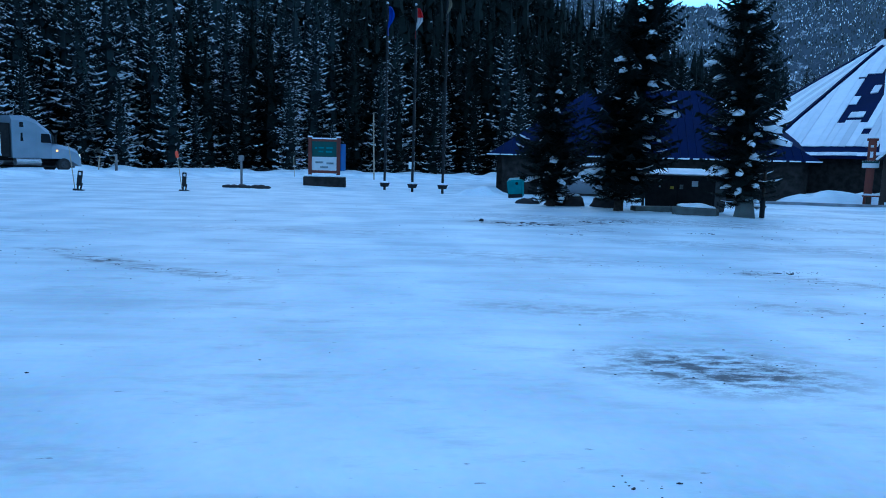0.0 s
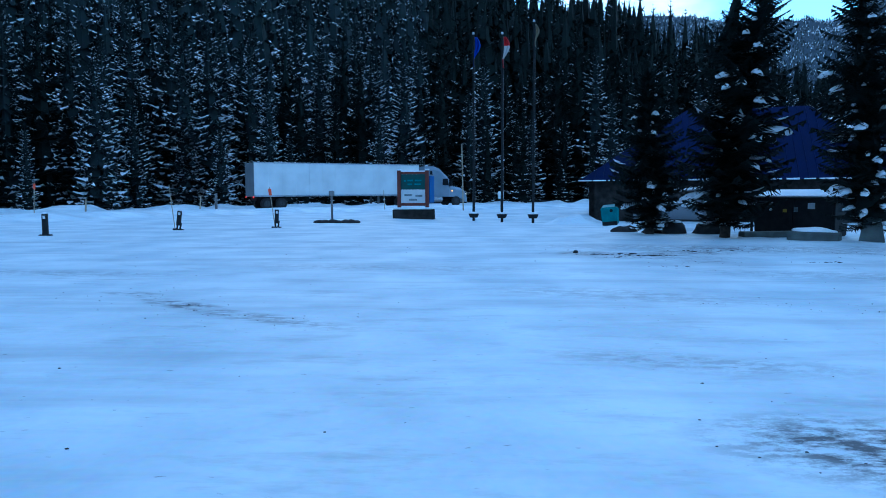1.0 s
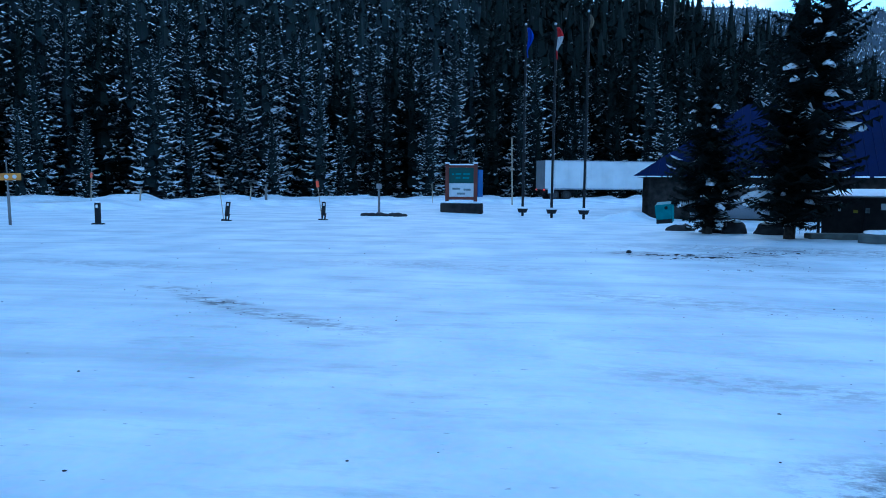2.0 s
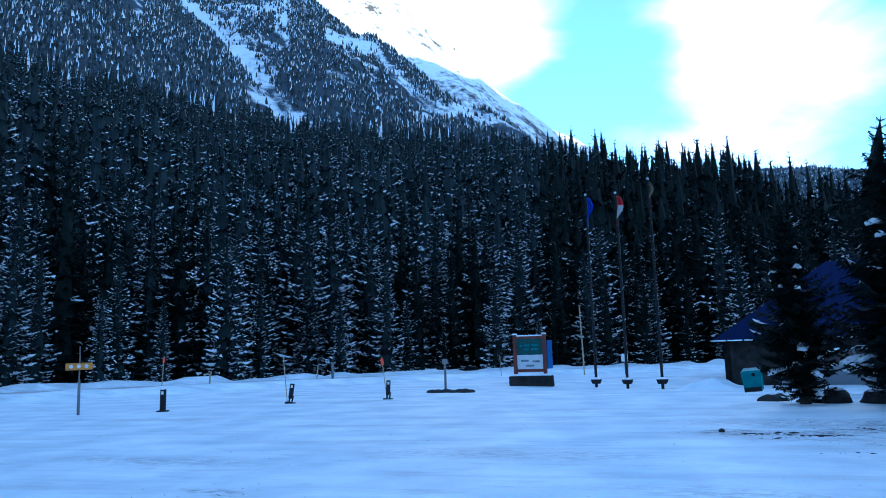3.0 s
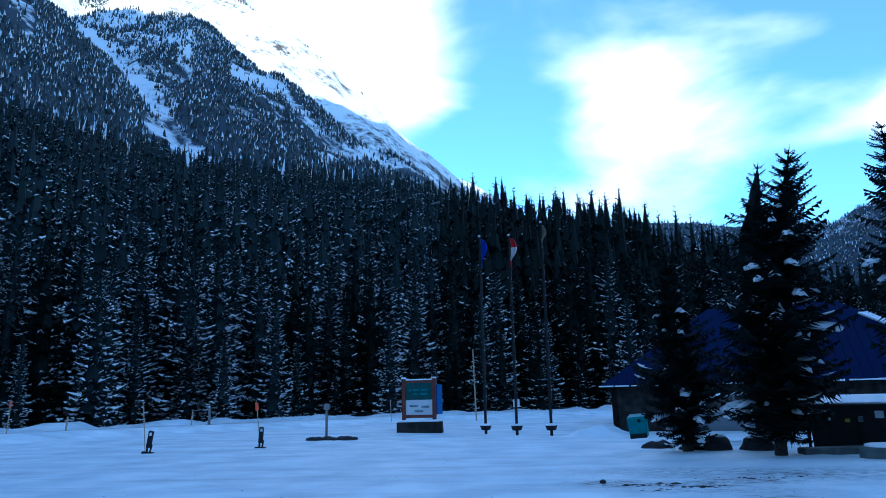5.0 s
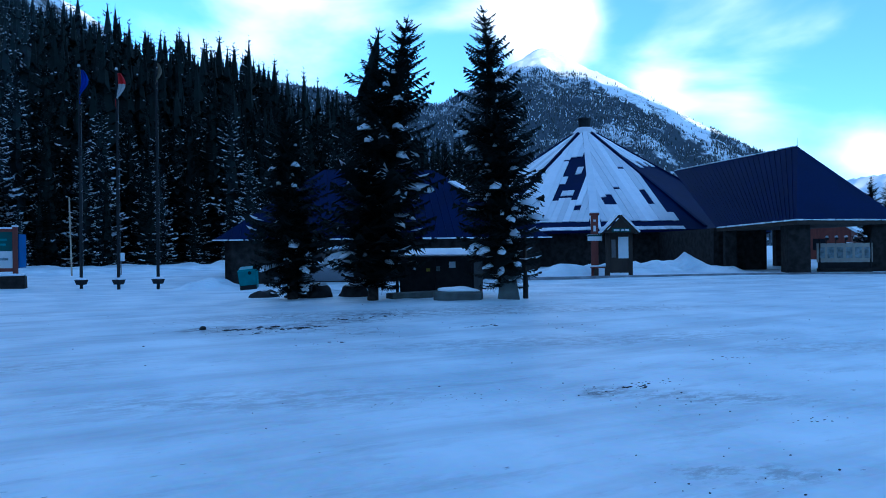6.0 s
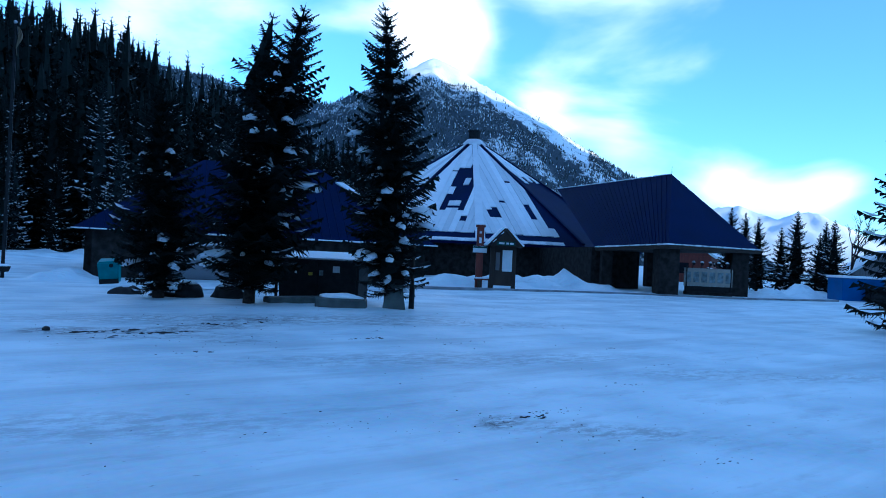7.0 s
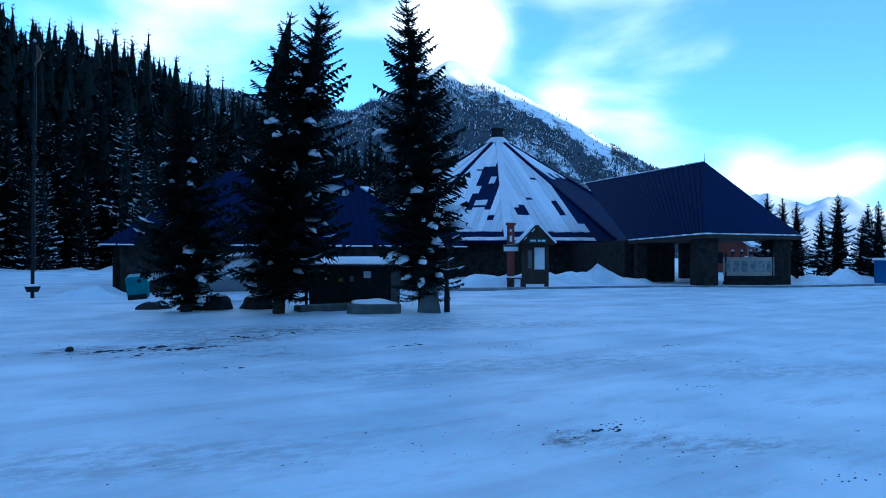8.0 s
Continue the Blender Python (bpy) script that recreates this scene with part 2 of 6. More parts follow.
def graded(lo, hi, dense_lo, dense_hi, step, grow=1.1, most=60):
    mid = list(np.arange(dense_lo, dense_hi + step, step))
    a, b = [], []
    v, s = dense_lo, step
    while v > lo:
        s = min(s * grow, most)
        v -= s
        a.append(v)
    v, s = mid[-1], step
    while v < hi:
        s = min(s * grow, most)
        v += s
        b.append(v)
    return np.array(a[::-1] + mid + b)


def grid_mesh(name, xs, ys, zf, mats):
    X, Y = np.meshgrid(xs, ys)
    Z = zf(X, Y)
    V = np.stack([X, Y, Z], -1).reshape(-1, 3)
    nx, ny = len(xs), len(ys)
    i = (np.arange(ny - 1)[:, None] * nx + np.arange(nx - 1)[None]).ravel()
    T = np.concatenate([np.stack([i, i + 1, i + nx + 1], -1), np.stack([i, i + nx + 1, i + nx], -1)])
    return mesh_arrays(name, V, T, mats, np.zeros(len(T)), smooth=True)


# driven streaks and scuffed patches of dirty ice: middle, half length, half width, turn in degrees, strength
SCUFFS = [((3.4, 1.95), 1.1, 0.7, -14, 1.0), ((4.0, 15.75), 1.3, 0.7, -10, 1.0), ((5.4, 15.4), 1.1, 0.8, -6, 1.0), ((6.6, 15.9), 1.2, 0.7, -10, 1.0), ((5.2, 14.6), 2.2, 0.7, -8, 0.5),
          ((-3.3, 7.5), 1.3, 0.28, -35, 0.9), ((-1.9, 6.5), 1.6, 0.3, -28, 0.6), ((-4.6, 8.6), 0.7, 0.25, -20, 0.6), ((6.6, 7.0), 0.4, 0.22, 20, 1.0), ((7.9, 16.9), 1.6, 0.5, -12, 1.0), ((8.2, 17.0), 6.5, 1.4, -13, 0.6),
          ((10.6, 15.7), 0.9, 0.5, -16, 0.7), ((6.2, 13.6), 0.7, 0.35, -10, 0.6), ((13.5, 14.8), 2.8, 0.8, -20, 0.5), ((7.4, 6.2), 1.3, 0.4, -40, 0.5), ((3.0, 8.5), 2.4, 0.7, -20, 0.35),
          ((-7.5, 11.5), 2.8, 0.6, -10, 0.4), ((2.9, 4.2), 1.6, 0.4, -15, 0.4), ((5.6, 4.3), 0.7, 0.3, -30, 0.5), ((9.0, 10.5), 4.5, 1.0, -16, 0.4), ((12.5, 7.5), 3.0, 0.7, -24, 0.4), ((-1, 12.5), 4.0, 0.8, -8, 0.35),
          ((22, 24), 9, 1.6, -24, 0.4), ((33, 24), 7, 1.5, -14, 0.4), ((16, 20.5), 6, 1.2, -24, 0.35)]


def snow_ground_material():
    m = material("packed_snow", (0.81, 0.86, 0.88), 0.5, second=(0.6, 0.67, 0.71), scale=0.55, fine=11, bump=0.32, spec=0.3)
    nt = m.node_tree
    N, L = nt.nodes.new, nt.links.new
    b = nt.nodes["Principled BSDF"]
    base = b.inputs["Base Color"].links[0].from_socket
    tc = N("ShaderNodeTexCoord")

    def math_node(op, p, q):
        n = N("ShaderNodeMath")
        n.operation = op
        for i, v in enumerate((p, q)):
            if isinstance(v, (int, float)):
                n.inputs[i].default_value = v
            else:
                L(v, n.inputs[i])
        return n.outputs["Value"]

    # wheel-polished streaks across the lot
    mp = N("ShaderNodeMapping")
    mp.inputs["Rotation"].default_value = (0, 0, radians(17))
    mp.inputs["Scale"].default_value = (0.10, 0.9, 1)
    L(tc.outputs["Object"], mp.inputs["Vector"])
    st = N("ShaderNodeTexNoise")
    st.inputs["Scale"].default_value, st.inputs["Detail"].default_value, st.inputs["Roughness"].default_value = 1.0, 6, 0.6
    L(mp.outputs["Vector"], st.inputs["Vector"])
    r = N("ShaderNodeMapRange")
    r.inputs["From Min"].default_value, r.inputs["From Max"].default_value = 0.5, 0.78
    r.inputs["To Max"].default_value = 0.42
    L(st.outputs["Fac"], r.inputs["Value"])
    mp3 = N("ShaderNodeMapping")
    mp3.inputs["Rotation"].default_value = (0, 0, radians(24))
    mp3.inputs["Scale"].default_value = (0.6, 2.2, 1)
    L(tc.outputs["Object"], mp3.inputs["Vector"])
    st2 = N("ShaderNodeTexNoise")
    st2.inputs["Scale"].default_value, st2.inputs["Detail"].default_value, st2.inputs["Roughness"].default_value = 1.0, 8, 0.7
    L(mp3.outputs["Vector"], st2.inputs["Vector"])
    r2 = N("ShaderNodeMapRange")
    r2.inputs["From Min"].default_value, r2.inputs["From Max"].default_value = 0.52, 0.8
    r2.inputs["To Max"].default_value = 0.45
    L(st2.outputs["Fac"], r2.inputs["Value"])
    total = math_node("MAXIMUM", r.outputs["Result"], r2.outputs["Result"])
    # broken fine pattern inside each scuff
    fine = N("ShaderNodeTexNoise")
    fine.inputs["Scale"].default_value, fine.inputs["Detail"].default_value, fine.inputs["Roughness"].default_value = 3.5, 8, 0.75
    mp2 = N("ShaderNodeMapping")
    mp2.inputs["Rotation"].default_value = (0, 0, radians(15))
    mp2.inputs["Scale"].default_value = (0.8, 1.7, 1)
    L(tc.outputs["Object"], mp2.inputs["Vector"])
    L(mp2.outputs["Vector"], fine.inputs["Vector"])
    fr = N("ShaderNodeMapRange")
    fr.inputs["From Min"].default_value, fr.inputs["From Max"].default_value = 0.43, 0.57
    L(fine.outputs["Fac"], fr.inputs["Value"])
    for (cx, cy), ln, wd, turn, strength in SCUFFS:
        q = N("ShaderNodeMapping")
        q.vector_type = "TEXTURE"
        q.inputs["Location"].default_value = (cx, cy, 0)
        q.inputs["Rotation"].default_value = (0, 0, radians(turn))
        q.inputs["Scale"].default_value = (ln, wd, 100)
        L(tc.outputs["Object"], q.inputs["Vector"])
        d = N("ShaderNodeVectorMath")
        d.operation = "LENGTH"
        L(q.outputs["Vector"], d.inputs[0])
        e = N("ShaderNodeMapRange")
        e.inputs["From Min"].default_value, e.inputs["From Max"].default_value = 1.2, 0.45
        e.inputs["To Max"].default_value = strength
        L(d.outputs["Value"], e.inputs["Value"])
        total = math_node("MAXIMUM", total, math_node("MULTIPLY", e.outputs["Result"], fr.outputs["Result"]))
    # specks of grit
    gr = N("ShaderNodeTexNoise")
    gr.inputs["Scale"].default_value, gr.inputs["Detail"].default_value = 9.0, 4
    L(mp2.outputs["Vector"], gr.inputs["Vector"])
    gg = N("ShaderNodeMapRange")
    gg.inputs["From Min"].default_value, gg.inputs["From Max"].default_value = 0.69, 0.75
    gg.inputs["To Max"].default_value = 0.6
    L(gr.outputs["Fac"], gg.inputs["Value"])
    total = math_node("MAXIMUM", total, gg.outputs["Result"])
    mix = N("ShaderNodeMix")
    mix.data_type = "RGBA"
    L(total, mix.inputs["Factor"])
    L(base, mix.inputs[6])
    mix.inputs[7].default_value = (0.09, 0.09, 0.1, 1)
    L(mix.outputs[2], b.inputs["Base Color"])
    bp = b.inputs["Normal"].links[0].from_node
    hadd = math_node("ADD", bp.inputs["Height"].links[0].from_socket, math_node("MULTIPLY", st.outputs["Fac"], 1.0))
    L(hadd, bp.inputs["Height"])
    return m


def ground():
    xs = graded(-3200, 3600, -34, 54, 0.45)
    ys = graded(-3000, 3600, -6, 62, 0.45)
    ob = new("ground", grid_mesh("ground", xs, ys, ground_z, [snow_ground_material()]))
    tagged(ob, "trampled snow and polished ice over a flat parking lot", "ground", kind="structure")
    # the road's packed, sanded snow
    s = np.arange(60, ROAD_S[-1] - 5, 2.0)
    V, T = [], []
    for i, si in enumerate(s):
        for k, o in enumerate((-4.2, -1.5, 1.5, 4.2)):
            x, y, h = on_road(si, o)
            V.append((x, y, ROAD_Z + 0.05 - 0.01 * abs(o)))
            if i and k:
                a = 4 * i + k
                T += [(a - 5, a - 1, a), (a - 5, a, a - 4)]
    mat = material("sanded_snow", (0.62, 0.6, 0.56), 0.6, second=(0.42, 0.41, 0.4), scale=0.5, fine=9, bump=0.3)
    T = np.array(T)[:, ::-1]
    tagged(new("road", mesh_arrays("road", np.array(V), T, [mat], np.zeros(len(T)))), "highway of packed sandy snow", "road", kind="structure")


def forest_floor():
    """The canopy's shade, painted as a dark needle floor with snow that fell through."""
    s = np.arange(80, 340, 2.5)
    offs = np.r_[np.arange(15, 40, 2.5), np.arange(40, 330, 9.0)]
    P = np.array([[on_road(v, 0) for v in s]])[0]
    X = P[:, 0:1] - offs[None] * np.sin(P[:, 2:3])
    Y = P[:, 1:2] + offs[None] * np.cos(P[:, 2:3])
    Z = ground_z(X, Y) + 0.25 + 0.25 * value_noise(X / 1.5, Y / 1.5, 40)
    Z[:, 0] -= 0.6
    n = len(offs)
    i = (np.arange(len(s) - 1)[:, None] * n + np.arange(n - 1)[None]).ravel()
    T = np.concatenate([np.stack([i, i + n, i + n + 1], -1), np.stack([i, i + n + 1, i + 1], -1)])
    mat = material("shaded_floor", (0.025, 0.026, 0.024), 0.9, second=(0.3, 0.31, 0.33), scale=0.9, fine=7, bump=0.8, contrast=(0.55, 0.75))
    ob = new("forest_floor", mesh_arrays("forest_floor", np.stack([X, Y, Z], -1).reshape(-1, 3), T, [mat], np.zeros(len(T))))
    tagged(ob, "dark sheet for canopy shade with patches of snow under the trees", "ground", kind="structure")


# ---------------------------------------------------------------- mountains
def ridge_height(nodes, slope, x, y):
    z = np.full(np.shape(x), -900.0)
    for (ax, ay, az), (bx, by, bz) in zip(nodes, nodes[1:]):
        dx, dy = bx - ax, by - ay
        t = np.clip(((x - ax) * dx + (y - ay) * dy) / (dx * dx + dy * dy), 0, 1)
        d = np.hypot(x - ax - t * dx, y - ay - t * dy)
        z = np.maximum(z, az + t * (bz - az) - slope * d)
    return z


def polar(az, dist, elev):
    """A place by its bearing, distance and elevation angle as seen from the lot."""
    return (dist * math.sin(radians(az)), dist * math.cos(radians(az)), dist * math.tan(radians(elev)) + 1.6)


def mountain_material(name, tree_line, snowy, wooded=-0.04):
    """Rock and snow: snow lies where the slope is gentle and high up, broken by noise into gullies and bands."""
    m = bpy.data.materials.new(name)
    m.use_nodes = True
    nt = m.node_tree
    N, L = nt.nodes.new, nt.links.new
    b = nt.nodes["Principled BSDF"]
    b.inputs["Roughness"].default_value = 0.8
    b.inputs["Specular IOR Level"].default_value = 0.2
    tc, geo = N("ShaderNodeTexCoord"), N("ShaderNodeNewGeometry")
    n1, n2 = N("ShaderNodeTexNoise"), N("ShaderNodeTexNoise")
    n1.inputs["Scale"].default_value, n1.inputs["Detail"].default_value = 0.011, 9
    n2.inputs["Scale"].default_value, n2.inputs["Detail"].default_value, n2.inputs["Roughness"].default_value = 0.06, 8, 0.7
    L(tc.outputs["Object"], n1.inputs["Vector"])
    L(tc.outputs["Object"], n2.inputs["Vector"])
    sep, nrm = N("ShaderNodeSeparateXYZ"), N("ShaderNodeSeparateXYZ")
    L(tc.outputs["Object"], sep.inputs["Vector"])
    L(geo.outputs["Normal"], nrm.inputs["Vector"])
    hz = N("ShaderNodeMapRange")
    hz.inputs["From Min"].default_value, hz.inputs["From Max"].default_value = tree_line - 200, tree_line + 100
    hz.inputs["To Min"].default_value, hz.inputs["To Max"].default_value = wooded, snowy
    L(sep.outputs["Z"], hz.inputs["Value"])
    total = None
    cover = N("ShaderNodeAttribute")
    cover.attribute_name = "open_snow"
    for sock, gain in ((n1.outputs["Fac"], 0.8), (n2.outputs["Fac"], 0.9), (nrm.outputs["Z"], 0.5), (hz.outputs["Result"], 1.0), (cover.outputs["Fac"], 0.36)):
        g = N("ShaderNodeMath")
        g.operation = "MULTIPLY_ADD"
        L(sock, g.inputs[0])
        g.inputs[1].default_value = gain
        if total:
            L(total, g.inputs[2])
        else:
            g.inputs[2].default_value = 0.0
        total = g.outputs["Value"]
    ramp = N("ShaderNodeMapRange")
    ramp.inputs["From Min"].default_value, ramp.inputs["From Max"].default_value = 1.17, 1.36
    L(total, ramp.inputs["Value"])
    rock = N("ShaderNodeMix")
    rock.data_type = "RGBA"
    # the dark rock's blue cast stands in for haze over the distance
    rock.inputs[6].default_value, rock.inputs[7].default_value = (0.03, 0.034, 0.042, 1), (0.15, 0.135, 0.115, 1)
    if wooded < -0.1:       # dark woods clothe the ground up to the tree line, tinted blue for haze
        rock.inputs[6].default_value, rock.inputs[7].default_value = (0.028, 0.036, 0.046, 1), (0.09, 0.105, 0.13, 1)
    L(n2.outputs["Fac"], rock.inputs["Factor"])
    mix = N("ShaderNodeMix")
    mix.data_type = "RGBA"
    L(ramp.outputs["Result"], mix.inputs["Factor"])
    L(rock.outputs[2], mix.inputs[6])
    mix.inputs[7].default_value = (0.82, 0.83, 0.86, 1)
    L(mix.outputs[2], b.inputs["Base Color"])
    bp = N("ShaderNodeBump")
    bp.inputs["Strength"].default_value, bp.inputs["Distance"].default_value = 0.8, 6.0
    L(n2.outputs["Fac"], bp.inputs["Height"])
    L(bp.outputs["Normal"], b.inputs["Normal"])
    return m


def shade_node(az, elev, dist, back=4200):
    """Where a crest must stand towards the sun for its shadow's edge to fall on that place."""
    x, y, z = polar(az, dist, elev)
    a = radians(SUN_AZ)
    return (x + back * math.sin(a), y + back * math.cos(a), z + back * math.tan(radians(SUN_EL)))


def crest(rows):
    return [polar(*row) for row in rows]


HUMP = crest([(-37, 1500, 24), (-34, 1500, 26.6), (-32.6, 1500, 28), (-31.2, 1500, 28.8), (-28.6, 1490, 29.2), (-24.6, 1450, 29.5), (-23.2, 1440, 28.7), (-22.2, 1430, 27.7), (-19.7, 1400, 26.1), (-16.7, 1350, 25.6), (-14.8, 1330, 23.4), (-13.4, 1310, 22),
              (-11, 1300, 20.6), (-9.5, 1300, 20.8), (-7.1, 1280, 19.9), (-4.3, 1260, 18.5), (-2.5, 1250, 17.5), (0.2, 1250, 16.2), (6, 1250, 13.5), (9, 1250, 11)])
WEST = crest([(-66, 1500, 33.4), (-50, 1450, 33.2), (-42.8, 1450, 32), (-39.7, 1450, 30.7), (-36, 1430, 28.4), (-33.9, 1400, 26.8), (-31.3, 1330, 23.8), (-29.4, 1250, 21.3), (-27, 1120, 18), (-24, 1000, 13)])
HIGH = crest([(-50, 2300, 33.4), (-41.5, 2300, 32.8), (-39.7, 2300, 32), (-36.6, 2300, 31), (-34.3, 2300, 30), (-31.2, 2300, 29.4), (-28.6, 2300, 30), (-27.6, 2300, 30.7), (-25.6, 2300, 31.9), (-22.1, 2300, 31.9), (-20.6, 2300, 31.4), (-19.1, 2300, 30.5),
              (-17.6, 2300, 29), (-15.6, 2320, 26.7), (-12, 2350, 23.2), (-9, 2350, 21.4), (-4, 2400, 19.3), (0.5, 2400, 16.5), (5, 2400, 12)])
PEAK = crest([(12, 2300, 13.2), (17, 2400, 13), (22, 2500, 12), (25.9, 2650, 11.8), (27.7, 2700, 12.2), (30.5, 2800, 13.3), (32.6, 2900, 14.4), (35.1, 3000, 15.8), (36.5, 3000, 15.3), (37.5, 3000, 14.7), (39.3, 3000, 13.4), (41.2, 3000, 12.2), (44.4, 2950, 10.5),
              (46.6, 2950, 8.9), (48.8, 2900, 7.6), (50.9, 2900, 6.5), (57, 2850, 3)])
RANGE = crest([(48, 4300, 4), (55, 4200, 4.4), (57.9, 4100, 4.7), (59.4, 4100, 4.9), (60.9, 4050, 4.5), (62.4, 4000, 3.7), (63.2, 4000, 4.4), (64.5, 4000, 4.4), (65.9, 4000, 3.2), (68, 4000, 2.8), (76, 4000, 4)])
# unseen southern ridge, added and shaped so its shadow's edge crosses the peaks
SOUTH = [(-1845, -2773, 1420), (280, -2203, 1285), (1246, -1944, 1280)] + [shade_node(*r) for r in ((31, 16, 2750), (33.5, 15, 2800), (35.0, 14.3, 2800), (36.3, 13.2, 2750), (38.4, 12.3, 2750), (39.8, 11.7, 2720), (42.1, 10.2, 2720), (44.4, 8.6, 2700), (47, 7.1, 2700), (49.5, 5.8, 2700), (54, 3.5, 2800), (62, 0, 3000))]

MOUNTAINS = {
    # name: (ridge nodes, slope, relief, tree line, how snowy, grid step, words)
    "mountain_hump": (HUMP, 0.95, 34, 700, 0.3, 9, "steep wooded mountain with snowy gullies and a cliff"),
    "mountain_west": (WEST, 0.9, 26, 900, 0.3, 12, "steep mountainside of frosted woods with a bare snowy band"),
    "mountain_high": (HIGH, 1.0, 50, 700, 0.22, 18, "high snowy mountain in low golden sunlight"),
    "mountain_peak": (PEAK, 0.62, 34, 745, 0.42, 15, "pointed mountain with dark woods below a sunlit snowy top"),
    "mountain_range": (RANGE, 0.5, 30, 120, 0.9, 24, "far snowy mountain range lit by the low sun"),
    "mountain_south": (SOUTH, 1.6, 25, 900, 0.3, 40, "tall mountain that keeps the valley in its shade"),
}


def mountain_z(name, x, y):
    nodes, slope, rough = MOUNTAINS[name][:3]
    z = ridge_height(nodes, slope, x, y)
    f = fbm(x / 260, y / 260, 6, len(name))
    ridged = 1 - np.abs(fbm(x / 150, y / 150, 6, len(name) + 20))
    return z + rough * (0.35 * f + 0.65 * (ridged - 0.75)) * smooth_step(z, -80, 160)


def elevation(x, y, z):
    return np.degrees(np.arctan2(z - 1.6, np.hypot(x, y)))


def crest_over(nodes, az):
    P = np.array(nodes)
    return np.interp(az, np.degrees(np.arctan2(P[:, 0], P[:, 1])), elevation(P[:, 0], P[:, 1], P[:, 2]))


def open_snow(X, Y, Zs):
    """How bare of trees the hump and the west side are: avalanche gully, snow bands under the crests, thin woods on the head."""
    az = np.degrees(np.arctan2(X, Y))
    Z = Zs.max(0)
    dens = fbm(X / 90, Y / 90, 4, 31)
    west = Zs[1] > Zs[0]
    below = np.where(west, crest_over(WEST, az), crest_over(HUMP, az)) - elevation(X, Y, Z)
    gully = np.abs(Zs[0] - Zs[1]) < 20 + 22 * dens
    band = west & (below > 0.6 + 0.5 * dens) & (below < 2.2 + dens) & (az < -35.5)
    edge = ~west & (az > -21) & (az < -2) & (below > 0.4) & (below < 1.7 + 1.2 * dens)
    head = ~west & (az < -24) & (below > 0.35) & (below < 5.5) & (dens < 0.12)
    streak = ~west & (np.abs(az + 15 - 2.2 * (below - 4) + 1.5 * dens) < 0.45) & (below > 2)
    return np.where(gully, 0.97, np.where(band | edge, 0.92, np.where(head | streak, 0.75, np.where(dens < -0.4, 0.5, 0.0))))


def peak_snow(X, Y, Z):
    """The pointed mountain is bare along its eastern crest and in some gullies below it."""
    az = np.degrees(np.arctan2(X, Y))
    dens = fbm(X / 110, Y / 110, 4, 31)
    below = crest_over(PEAK, az) - elevation(X, Y, Z)
    edge = (az > 33) & (az < 48) & (below < 0.5 + 0.35 * dens)
    gullies = (az > 39) & (dens < -0.3) & (below < 4.5)
    return np.where(edge, 0.97, np.where(gullies, 0.6, 0.0))


def mountains():
    for name, (nodes, slope, rough, line, snowy, step, words) in MOUNTAINS.items():
        P = np.array(nodes)
        reach = P[:, 2].max() / slope
        xs = np.arange(P[:, 0].min() - reach, P[:, 0].max() + reach, step)
        ys = np.arange(P[:, 1].min() - reach, P[:, 1].max() + reach, step)
        wooded = name in ("mountain_hump", "mountain_west", "mountain_peak")
        me = grid_mesh(name, xs, ys, lambda a, b: mountain_z(name, a, b), [mountain_material(name, line, snowy, -0.2 if wooded else 0.06)])
        if wooded:
            co = np.empty(len(me.vertices) * 3, np.float32)
            me.vertices.foreach_get("co", co)
            co = co.reshape(-1, 3)
            cover = peak_snow(co[:, 0], co[:, 1], co[:, 2]) if name == "mountain_peak" else open_snow(co[:, 0], co[:, 1], np.stack([mountain_z(n, co[:, 0], co[:, 1]) for n in ("mountain_hump", "mountain_west")]))
            me.attributes.new("open_snow", "FLOAT", "POINT").data.foreach_set("value", cover.astype(np.float32))
        tagged(new(name, me), words, "mountain", kind="structure")


